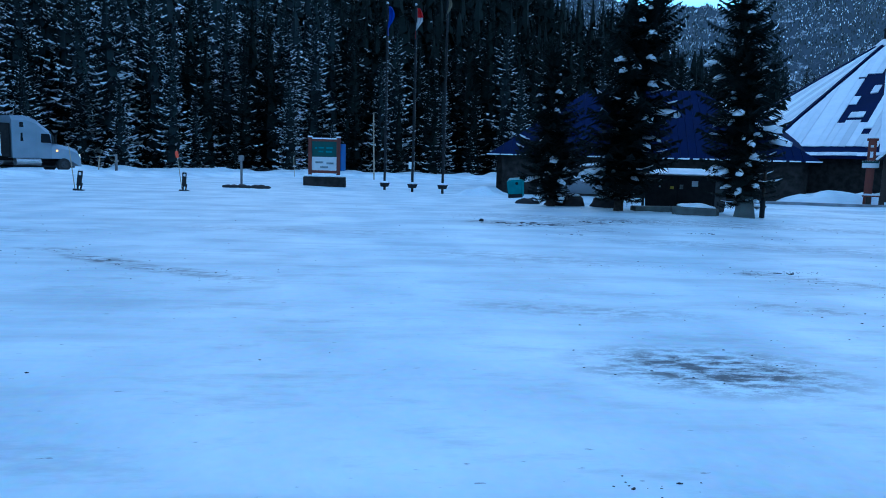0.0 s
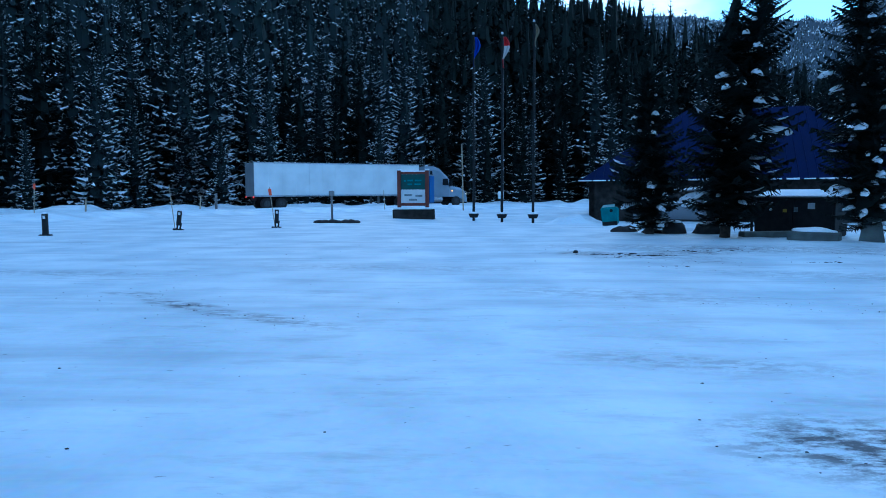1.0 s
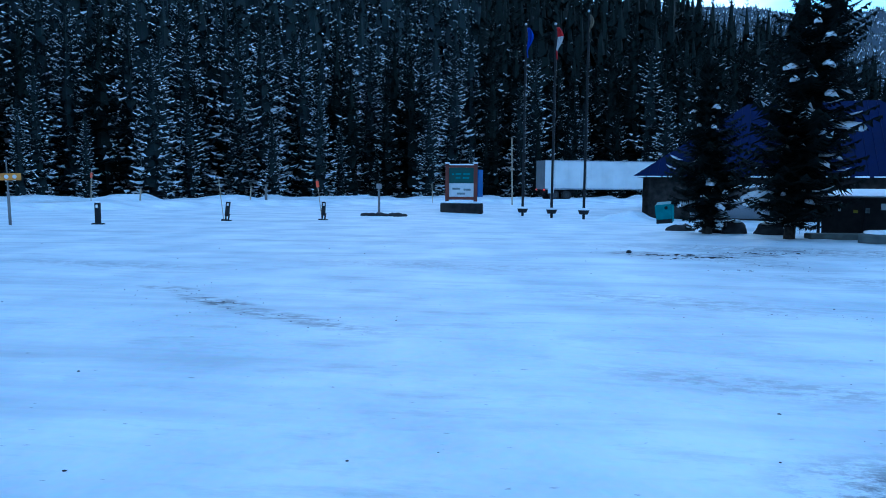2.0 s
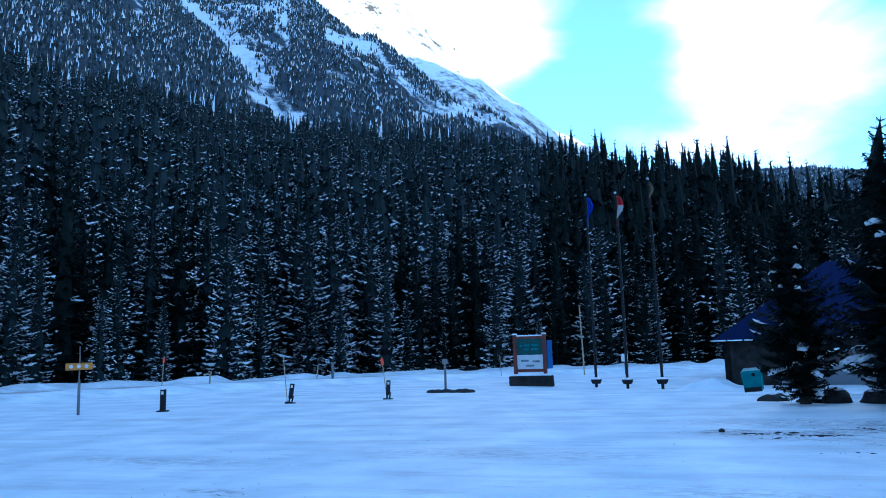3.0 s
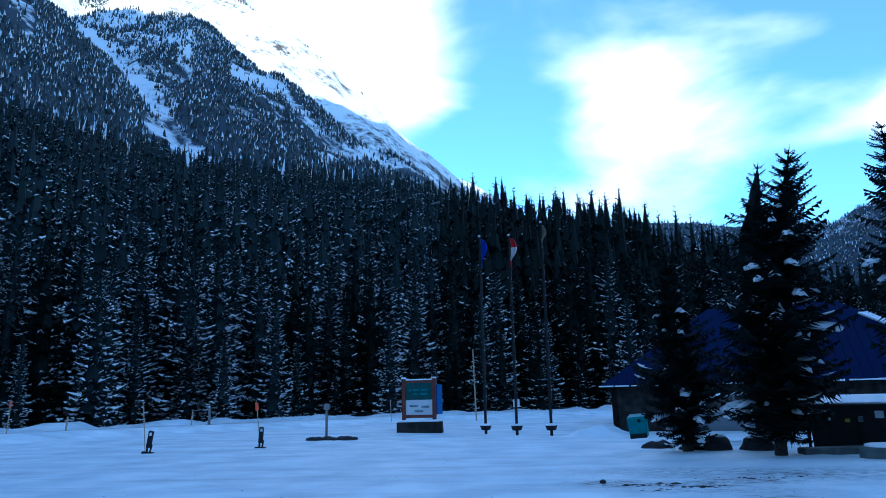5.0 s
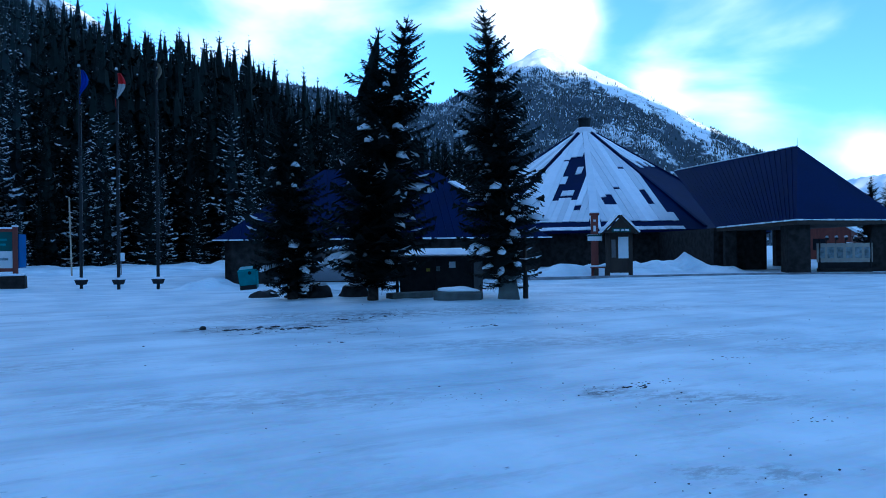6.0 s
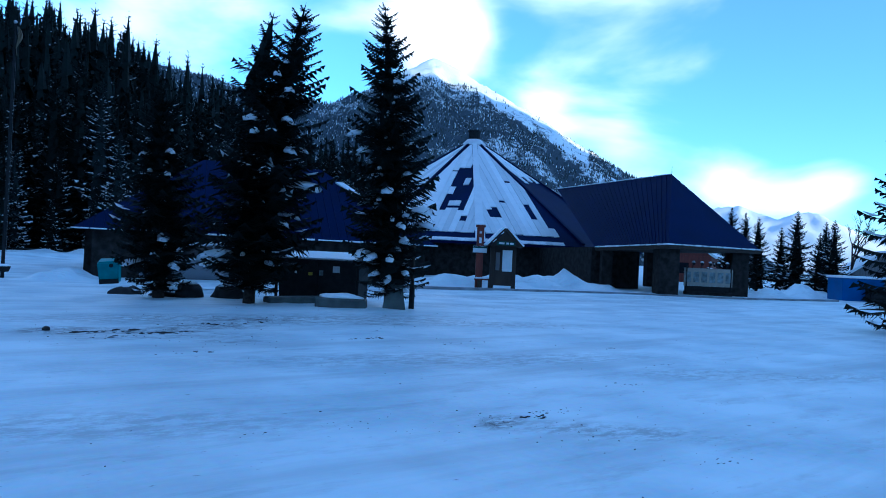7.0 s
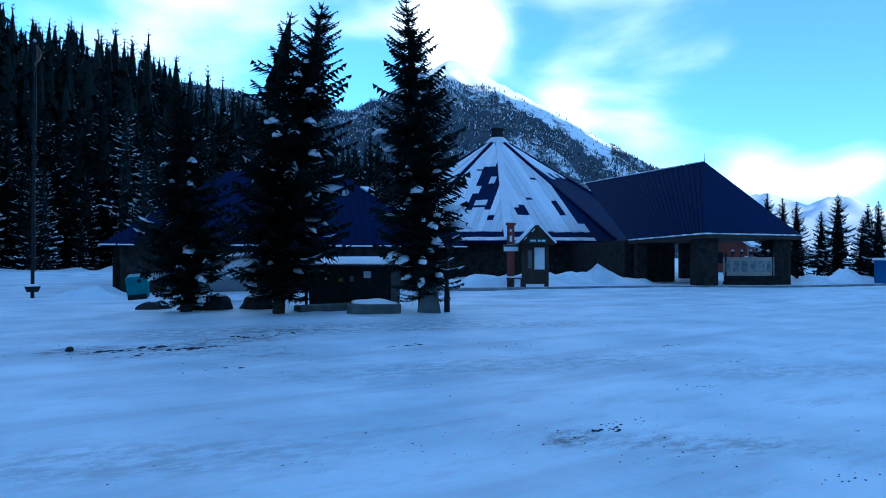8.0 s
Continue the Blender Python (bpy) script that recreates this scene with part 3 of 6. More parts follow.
# ---------------------------------------------------------------- conifers
def conifer(rng, height, radius, whorls, per, twigs, snow, bare=0.06, ragged=0.35, fleck=0.5, power=0.8, clump=None, belly=0.0):
    """Arrays of one spruce: drooping whorls of branches made of a spine and side twigs, with snow lying on some of them.
    Returns places, corners and slots (0 needles, 1 snow). clump collects branch tips for heavier snow."""
    V, T, S = [], [], []

    def tri(a, b, c, s):
        i = len(V)
        V.extend((a, b, c))
        T.append((i, i + 1, i + 2))
        S.append(s)

    # the dense inner boughs round the trunk
    core = ((0.03, 0.45, 0.5), (0.25, 0.66, 0.42), (0.48, 0.86, 0.3), (0.7, 0.96, 0.19)) if twigs < 4 else ((0.04 if twigs < 7 else 0.13, 0.45, 0.36 if twigs < 7 else 0.28), (0.25, 0.66, 0.32), (0.45, 0.84, 0.26), (0.64, 0.96, 0.15))
    sides = 5 if twigs < 4 else 7
    for z0, z1, r in core:
        rim = [(radius * r * rng.uniform(0.6, 1.3) * math.cos(k * 6.283 / sides), radius * r * rng.uniform(0.6, 1.3) * math.sin(k * 6.283 / sides), height * (z0 + rng.uniform(-0.05, 0.06))) for k in range(sides)]
        for k in range(sides):
            tri((0, 0, height * z1), rim[k], rim[(k + 1) % sides], 0)
    for w in range(whorls):
        f = (w + rng.uniform(-0.4, 0.4)) / whorls
        f = min(max(f, 0.0), 0.985)
        if twigs < 7:
            f = 1 - (1 - f) ** 1.4
        z0 = height * (bare + (1 - bare) * f)
        reach = radius * ((1 - f) ** power + (0.03 if twigs < 7 else 0.06)) * (0.75 + 0.25 * min(1, f * 8)) * (1 - belly * (1 - min(1, f / 0.33)))
        n = max(3 if per < 7 else 5, int(round(per * (0.55 + 0.45 * (1 - f)))))
        for b in range(n):
            a = (b + rng.uniform(-0.45, 0.45)) / n * 6.283 + w * 2.4
            ln = reach * rng.uniform(1 - ragged, 1 + 0.5 * ragged)
            if rng.random() < 0.06:
                continue
            ca, sa = math.cos(a), math.sin(a)
            droop = rng.uniform(0.12, 0.42) * (1.0 - 0.75 * f)
            up = 0.5 * f
            k = max(2, twigs)
            pts = []
            for j in range(k + 1):
                s = j / k
                r = ln * s
                pts.append((ca * r, sa * r, z0 + ln * (up * s - droop * math.sin(s * 2.0) + 0.12 * s * s)))
            wide = (0.05 if twigs > 6 else 0.075) * ln + 0.015 * radius
            for j in range(k):
                p, q = pts[j], pts[j + 1]
                s = (j + 0.5) / k
                tl = ln * (0.46 * (1 - s) + 0.08) * rng.uniform(0.6, 1.2)
                for side in (-1, 1):
                    sx, sy = -sa * side, ca * side
                    tip = (p[0] + sx * tl + ca * tl * 0.75, p[1] + sy * tl + sa * tl * 0.75, p[2] - tl * rng.uniform(0.1, 0.5))
                    tri(p, q, tip, 0)
                    if twigs > 4:
                        for part_of in (0.35, 0.75):
                            t2 = tl * rng.uniform(0.45, 0.9)
                            m = [p[c] + (q[c] - p[c]) * part_of for c in range(3)]
                            m2 = [p[c] + (q[c] - p[c]) * (part_of + 0.3) for c in range(3)]
                            hang = rng.uniform(0.3, 0.9)
                            tri(m, m2, (m[0] + sx * t2 * 0.6 + ca * t2 * 0.5, m[1] + sy * t2 * 0.6 + sa * t2 * 0.5, m[2] - t2 * hang), 0)
                tri((p[0] - sa * wide, p[1] + ca * wide, p[2]), (p[0] + sa * wide, p[1] - ca * wide, p[2]), (q[0], q[1], q[2] - 0.01 * ln), 0)
            if clump is not None:
                clump.append((pts, ln, a, f))
            if rng.random() < snow and f < 0.88:
                # snow: narrow broken ridges lying along the bough
                for _ in range(3 if twigs >= 4 or whorls > 12 else 2):
                    s0 = rng.uniform(0.25, 0.85)
                    s1 = min(1.0, s0 + rng.uniform(0.12, 0.35))
                    wd = ln * rng.uniform(0.05, 0.12) * fleck
                    off = rng.uniform(-0.22, 0.22) * ln * (1 - s0)
                    i0, i1 = [], []
                    for c, o in ((0, -sa * off), (1, ca * off), (2, 0.015 * ln)):
                        i0.append(np.interp(s0 * k, range(k + 1), [p[c] for p in pts]) + o)
                        i1.append(np.interp(s1 * k, range(k + 1), [p[c] for p in pts]) + o * 1.5)
                    i0[2] += wd * 0.5
                    mid = [(i0[c] + i1[c]) / 2 for c in range(3)]
                    lo = (mid[0] - sa * wd, mid[1] + ca * wd, mid[2] - wd * 0.8)
                    ro = (mid[0] + sa * wd, mid[1] - ca * wd, mid[2] - wd * 0.8)
                    tri(i0, lo, i1, 1)
                    tri(i0, i1, ro, 1)
    # leader
    e = 0.025 * radius
    for c in range(4):
        a, b = c * 1.571, (c + 1) * 1.571
        tri((e * math.cos(a), e * math.sin(a), height * 0.93), (e * math.cos(b), e * math.sin(b), height * 0.93), (0, 0, height * (0.97 if twigs < 4 else 1.01)), 0)
    return np.array(V), np.array(T), np.array(S)


def far_conifer(rng, snow=0.3):
    """A distant conifer of unit height: ragged tiers with a little snow."""
    V, T, S = [], [], []
    for z0, z1, r in ((0.0, 0.66, 0.2), (0.36, 1.0, 0.13)):
        i = len(V)
        V.append((0, 0, z1))
        for k in range(5):
            q = r * rng.uniform(0.6, 1.3)
            V.append((q * math.cos(k * 1.257), q * math.sin(k * 1.257), z0 + rng.uniform(-0.05, 0.08)))
        for k in range(5):
            T.append((i, i + 1 + k, i + 1 + (k + 1) % 5))
            S.append(1 if rng.random() < snow else 0)
    return np.array(V), np.array(T), np.array(S)


def trunk_bm(height, r):
    bm = bmesh.new()
    last = None
    for i in range(6):
        f = i / 5
        q = r * (1 - 0.93 * f) * (1.25 if i == 0 else 1)
        ring = [bm.verts.new((math.cos(a) * q, math.sin(a) * q, height * f - (0.3 if i == 0 else 0))) for a in np.arange(9) / 9 * 6.283]
        if last:
            for k in range(9):
                bm.faces.new((last[k], last[(k + 1) % 9], ring[(k + 1) % 9], ring[k]))
        last = ring
    return bm


def pieces(name, arrays, slot, mat, parent, kind=""):
    V, T, S = arrays
    keep = T[S == slot]
    if not len(keep):
        return None
    used, inv = np.unique(keep.ravel(), return_inverse=True)
    ob = new(name, mesh_arrays(name, V[used], inv.reshape(-1, 3), [mat], np.zeros(len(keep))))
    ob.parent = parent
    return tagged(ob, kind=kind)


def spruce(name, arrays, height, r, m, label, group, bend=None, needles=None):
    t = thing(name, m, label, "tree", group)
    stem = part("trunk", trunk_bm(height * 0.92, r), BARK, t)
    if bend:
        for v in stem.data.vertices:
            k = float(bend(v.co.z))
            v.co.x, v.co.y = v.co.x + 0.94 * k, v.co.y - 0.34 * k
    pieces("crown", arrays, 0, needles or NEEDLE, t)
    pieces("snow_dusting", arrays, 1, SNOW, t, "stuff")
    return t


def scatter(name, templates, places, label, mats):
    """One object of many conifers. places: rows of x, y, z, height, turn."""
    VV, TT, SS, base = [], [], [], 0
    rng = np.random.default_rng(5)
    pick = rng.integers(0, len(templates), len(places))
    for k, (V, T, S) in enumerate(templates):
        P = places[pick == k]
        if not len(P):
            continue
        c, s = np.cos(P[:, 4])[:, None], np.sin(P[:, 4])[:, None]
        h = P[:, 3][:, None]
        wide = h * rng.uniform(0.8, 1.2, (len(P), 1))
        X = P[:, 0:1] + (V[None, :, 0] * c - V[None, :, 1] * s) * wide
        Y = P[:, 1:2] + (V[None, :, 0] * s + V[None, :, 1] * c) * wide
        Z = P[:, 2:3] + V[None, :, 2] * h
        n = len(V)
        VV.append(np.stack([X, Y, Z], -1).reshape(-1, 3))
        TT.append((T[None] + (np.arange(len(P)) * n)[:, None, None]).reshape(-1, 3) + base)
        SS.append(np.tile(S, len(P)))
        base += n * len(P)
    ob = new(name, mesh_arrays(name, np.concatenate(VV), np.concatenate(TT), mats, np.concatenate(SS)))
    return tagged(ob, label, "trees", kind="stuff")


def forests():
    rng = random.Random(11)
    nrng = np.random.default_rng(3)
    # the trees of the forest's edge, one by one; some kinds carry much snow, some almost none
    made = []
    for i in range(8):
        h = rng.uniform(14, 21)
        snow = (0.95, 0.25, 0.8, 0.98, 0.35, 0.9, 0.08, 0.95)[i]
        arr = conifer(rng, h, h * rng.uniform(0.135, 0.19), 38, 8, 4, snow, bare=0.03, ragged=0.5, fleck=1.3, power=0.7)
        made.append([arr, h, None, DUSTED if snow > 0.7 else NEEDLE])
    for row, (d0, gap, lo, hi) in enumerate(((12.5, 3.4, 0.3, 0.8), (16.5, 3.2, 0.65, 1.2), (21, 3.2, 0.95, 1.3), (27, 3.3, 1.05, 1.38))):
        s = 90.0
        while s < 330:
            x, y, h = on_road(s, d0 + rng.uniform(-1.5, 2.5))
            s += gap * rng.uniform(0.5, 1.5)
            if not -54 < math.degrees(math.atan2(x, y)) < 34:
                continue
            z = float(ground_z(x, y)) - 0.1
            kind = made[rng.randrange(8)]
            # eastern back rows: the slope's shade is given as kinds with little snow
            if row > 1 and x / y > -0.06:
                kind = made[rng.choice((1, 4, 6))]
            sc = rng.uniform(lo, hi)
            m = pose(x, y, z, 0, 0, rng.uniform(0, 360))
            if kind[2] is None:
                kind[2] = spruce("spruce_tree", kind[0], kind[1], 0.2, m, "tall dark spruce with snow-dusted branches at the forest edge", "forest edge spruces", needles=kind[3])
                t = kind[2]
            else:
                t = copy_thing(kind[2], m)
            t.scale = (sc, sc, sc)
    # the slope behind them
    mid = [conifer(rng, 1.0, 0.19, 15, 5, 2, sn, ragged=0.45, fleck=1.5, power=0.78) for sn in (0.85, 0.95, 1.0, 0.9, 1.0, 0.75)]
    lean = [conifer(rng, 1.0, 0.2, 10, 4, 2, sn, ragged=0.45, fleck=2.2, power=0.78) for sn in (0.9, 1.0, 1.0, 0.85)]
    X, Y = nrng.uniform(-700, 300, 160000), nrng.uniform(0, 900, 160000)
    d, az, R = road_offset(X, Y), np.degrees(np.arctan2(X, Y)), np.hypot(X, Y)
    inside = (d > 31) & (az > -54) & (az < 35) & (d < 350)
    # sets for the shaded eastern slope, darkened by leaving out the snow
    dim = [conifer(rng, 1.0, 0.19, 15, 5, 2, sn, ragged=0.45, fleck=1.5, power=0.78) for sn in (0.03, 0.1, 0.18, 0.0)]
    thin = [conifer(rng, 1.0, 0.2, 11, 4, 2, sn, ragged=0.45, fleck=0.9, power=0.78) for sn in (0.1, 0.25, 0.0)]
    tiers = [far_conifer(rng, 0.04) for _ in range(5)]
    u = nrng.random(len(X))
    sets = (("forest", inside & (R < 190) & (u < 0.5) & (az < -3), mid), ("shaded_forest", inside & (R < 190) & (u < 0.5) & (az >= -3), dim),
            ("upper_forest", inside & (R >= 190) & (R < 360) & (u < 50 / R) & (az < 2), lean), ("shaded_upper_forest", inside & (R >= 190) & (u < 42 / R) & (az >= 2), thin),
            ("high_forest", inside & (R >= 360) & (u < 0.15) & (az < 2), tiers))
    for name, ok, temps in sets:
        x, y = X[ok], Y[ok]
        P = np.stack([x, y, ground_z(x, y) - 0.3, nrng.uniform(14, 24, len(x)) * nrng.choice([0.7, 1, 1.15], len(x)) * np.where(x / y > -0.05, 1.05, 1.0), nrng.uniform(0, 6.28, len(x))], -1)
        # the shaded sets also carry their shade in the undusted needle colour
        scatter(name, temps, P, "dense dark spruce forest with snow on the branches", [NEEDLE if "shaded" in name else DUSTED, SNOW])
    # woods on the mountains
    far = [far_conifer(rng, 0.12) for _ in range(8)]

    def mountain_woods(names, az_range, reach, count, size, keep, label):
        az = nrng.uniform(*az_range, count)
        R = np.sqrt(nrng.uniform(reach[0] ** 2, reach[1] ** 2, count))
        X, Y = R * np.sin(np.radians(az)), R * np.cos(np.radians(az))
        Zs = np.stack([mountain_z(n, X, Y) for n in names])
        Z = Zs.max(0)
        ok = keep(X, Y, Z, Zs, az) & (Z > ground_z(X, Y) + 1)
        P = np.stack([X[ok], Y[ok], Z[ok] - 1, nrng.uniform(0.55, 1.25, ok.sum()) * size, nrng.uniform(0, 6.28, ok.sum())], -1)
        scatter("mountain_woods", far, P, label, [HAZED, SNOW])

    def on_hump(X, Y, Z, Zs, az):
        return nrng.random(len(X)) > open_snow(X, Y, Zs)

    mountain_woods(("mountain_hump", "mountain_west"), (-54, 8), (420, 1500), 62000, 11.5, on_hump, "conifers paled for frost and haze, thick over a snowy mountainside")
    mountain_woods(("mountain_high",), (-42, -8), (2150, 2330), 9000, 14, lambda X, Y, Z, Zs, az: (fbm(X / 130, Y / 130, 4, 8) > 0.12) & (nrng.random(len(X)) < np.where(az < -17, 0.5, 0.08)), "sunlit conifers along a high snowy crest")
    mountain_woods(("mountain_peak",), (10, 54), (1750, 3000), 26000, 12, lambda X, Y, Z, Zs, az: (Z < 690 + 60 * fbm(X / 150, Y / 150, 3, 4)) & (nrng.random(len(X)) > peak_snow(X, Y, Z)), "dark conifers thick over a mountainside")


def snow_clump_bm(rng, ln, wd, hg, droop):
    """A cushion of snow, long along x, lumpy and sagging over the branch's sides."""
    bm = bmesh.new()
    bmesh.ops.create_icosphere(bm, subdivisions=2, radius=1.0)
    for v in bm.verts:
        n = noise.noise(v.co * 1.7 + Vector((rng.uniform(0, 50), 0, 0)) * 0 + Vector((ln * 9, wd * 31, 0)))
        k = 1 + 0.4 * n + 0.3 * noise.noise(v.co * 4.1 + Vector((wd * 77, 0, ln * 13)))
        x, y, z = v.co * k
        z = max(z, -0.5)
        v.co = (x * ln, y * wd, z * hg - droop * x * x * ln - 0.3 * abs(y) * wd)
    return bm


def island_spruces():
    rng = random.Random(4)
    for (x, y, h, r, per, twin, heavy, lean) in ((7.28, 22.8, 6.3, 1.42, 15, False, 24, -0.2), (9.22, 20.85, 8.75, 2.1, 15, True, 34, 1.2), (12.75, 18.95, 8.85, 1.62, 15, False, 46, -0.55)):
        tips = []
        arr = conifer(rng, h, r, 46, per, 9, 0.12, bare=0.07, ragged=0.7, fleck=0.6, power=0.8 if twin else 0.7, clump=tips, belly=0.5 if twin else 0.45)
        if twin:
            # a second leader beside the first
            a2 = conifer(rng, h * 0.3, r * 0.5, 12, 6, 8, 0.0, bare=0.0, ragged=0.6, clump=None)
            off = np.array((-0.75, 0.28, h * 0.66))
            arr = (np.concatenate([arr[0], a2[0] + off]), np.concatenate([arr[1], a2[1] + len(arr[0])]), np.concatenate([arr[2], a2[2]]))
        def bend(z):
            return lean * np.clip(z / h, 0, 1.05) ** 1.6
        arr[0][:, 0] += 0.94 * bend(arr[0][:, 2])
        arr[0][:, 1] -= 0.34 * bend(arr[0][:, 2])
        t = spruce("spruce", arr, h, 0.15, pose(x, y, 0.0), "dark spruce with thick clumps of snow on its branches", "island spruces", bend)
        cand = [c for c in tips if c[0][0][1] is not None and (c[0][-1][0] * -x + c[0][-1][1] * -y) / max(c[1], 0.01) > -6 and c[3] < 0.8]
        rng.shuffle(cand)
        for pts, ln, a, f in cand[:heavy]:
            s = rng.uniform(0.55, 0.85)
            k = len(pts) - 1
            p = [float(np.interp(s * k, range(k + 1), [q[c] for q in pts])) for c in range(3)]
            ob = part("snow_clump", snow_clump_bm(rng, ln * rng.uniform(0.13, 0.28), ln * rng.uniform(0.07, 0.13), 0.04 + ln * 0.045, 0.12), SNOW, t, smooth=True)
            ob.matrix_basis = pose(p[0] + 0.94 * float(bend(p[2])), p[1] - 0.34 * float(bend(p[2])), p[2] + 0.03, 0, rng.uniform(4, 16), math.degrees(a))


def side_trees():
    rng = random.Random(9)
    # the tall one by the lot's east side
    arr = conifer(rng, 9.2, 1.95, 34, 8, 9, 0.12, bare=0.06, ragged=0.6, fleck=0.5)
    spruce("spruce", arr, 9.2, 0.17, pose(25.3, 9.7, 0), "tall drooping spruce with a little snow by the lot", "east spruces")
    kinds = [(conifer(rng, 6.5, 1.6, 32, 9, 5, 0.6, bare=0.1, ragged=0.55, fleck=0.9), 6.5) for _ in range(3)]
    first = [None] * 3
    for i, (x, y, sc) in enumerate(((57.5, 34.0, 1.0), (56.0, 32.0, 0.92), (57.0, 30.6, 0.8), (55.5, 28.6, 0.98), (55.8, 27.0, 0.72), (54.5, 25.4, 0.85), (59.5, 36.5, 1.1), (61.0, 29.0, 0.9), (53.5, 19.5, 0.9), (60.5, 20.5, 1.0), (66, 23.5, 1.1))):
        k = i % 3
        if first[k] is None:
            t = first[k] = spruce("spruce", kinds[k][0], kinds[k][1], 0.12, pose(x, y, 0.05), "young dark spruce with snow in its branches beyond the building", "east spruces")
        else:
            t = copy_thing(first[k], pose(x, y, 0.05, 0, 0, rng.uniform(0, 360)))
        t.scale = (sc, sc, sc)
    # a leafless tree among them
    t = thing("bare_tree", pose(62.5, 27.6, 0), "leafless grey tree among the spruces", "tree")
    bm = bmesh.new()

    def grow(p, d, ln, r, level):
        q = p + d * ln
        rod(bm, p, q, r, r * 0.65, 6)
        if level == 0:
            return
        for k in range(3 if level > 1 else 4):
            d2 = (d + Vector((rng.uniform(-0.7, 0.7), rng.uniform(-0.7, 0.7), rng.uniform(0.0, 0.5)))).normalized()
            grow(p + d * ln * rng.uniform(0.55, 1.0), d2, ln * rng.uniform(0.55, 0.75), r * 0.55, level - 1)
    grow(Vector((0, 0, -0.2)), Vector((0.03, 0, 1)), 3.0, 0.13, 4)
    part("trunk", bm, BARK, t)


# ---------------------------------------------------------------- visitor centre
RC, RR, RN, RZE, RZT = (48.75, 60.35), 18.3, 12, 2.95, 14.4


def facet_points(k):
    a0 = math.atan2(2.51 - RC[1], 2.11 - RC[0]) + radians(3)
    return [Vector((RR * math.cos(a0 + (k + j) * 2 * math.pi / RN), RR * math.sin(a0 + (k + j) * 2 * math.pi / RN), RZE)) for j in (0, 1)]


def bare_metal(k, dx, s):
    """Where snow has slid off the roof, by facet, metres to the right of its middle and share of the way down."""
    if 0.932 < s < 0.975:
        return True
    if k == -1:          # facet left of the rib that faces the lot
        return ((0.335 < s < 0.545 and -0.1 < dx < 1.12) or (0.365 < s < 0.395 and -0.6 < dx < 0) or (0.42 < s < 0.455 and 1.05 < dx < 1.65)
                or (0.52 < s < 0.62 and 0.8 < dx < 2.1) or (0.5 < s < 0.525 and 1.8 < dx < 2.3) or (0.60 < s < 0.73 and 0.1 < dx < 2.1 and not (0.67 < s < 0.72 and 0.8 < dx < 1.45))
                or (0.72 < s < 0.755 and (0.1 < dx < 0.8 or 1.45 < dx < 2.1)) or (0.8 < s < 0.845 and 2.1 < dx < 2.7) or (0.92 < s < 0.94 and -3.6 < dx < -2.6))
    if k == 0:           # facet to its right
        if 0.62 + 0.045 * dx < s < 0.75 + 0.04 * dx and 0.4 < dx < 2.7 and int((dx + 10) / 0.56) % 2 == 0:
            return True
        return ((0.73 < s < 0.8 and -2.8 < dx < -1.9) or (s > 0.53 and dx > 2.15 + 1.1 * (s - 0.53)) or (0.4 < s < 0.415 and -0.7 < dx < 0.1) or (0.46 < s < 0.475 and 0.6 < dx < 1.4)
                or (0.58 < s < 0.6 and -1.2 < dx < -0.3) or (0.66 < s < 0.675 and -1.3 < dx < -0.6))
    if k == 1:
        return s > 0.42 + 0.03 * math.sin(dx * 5)
    return False


def prism(bm, quad, normal, thick):
    lo = [bm.verts.new(p) for p in quad]
    hi = [bm.verts.new(p + normal * thick) for p in quad]
    n = len(quad)
    bm.faces.new(hi)
    bm.faces.new(lo[::-1])
    for i in range(n):
        bm.faces.new((lo[i], lo[(i + 1) % n], hi[(i + 1) % n], hi[i]))


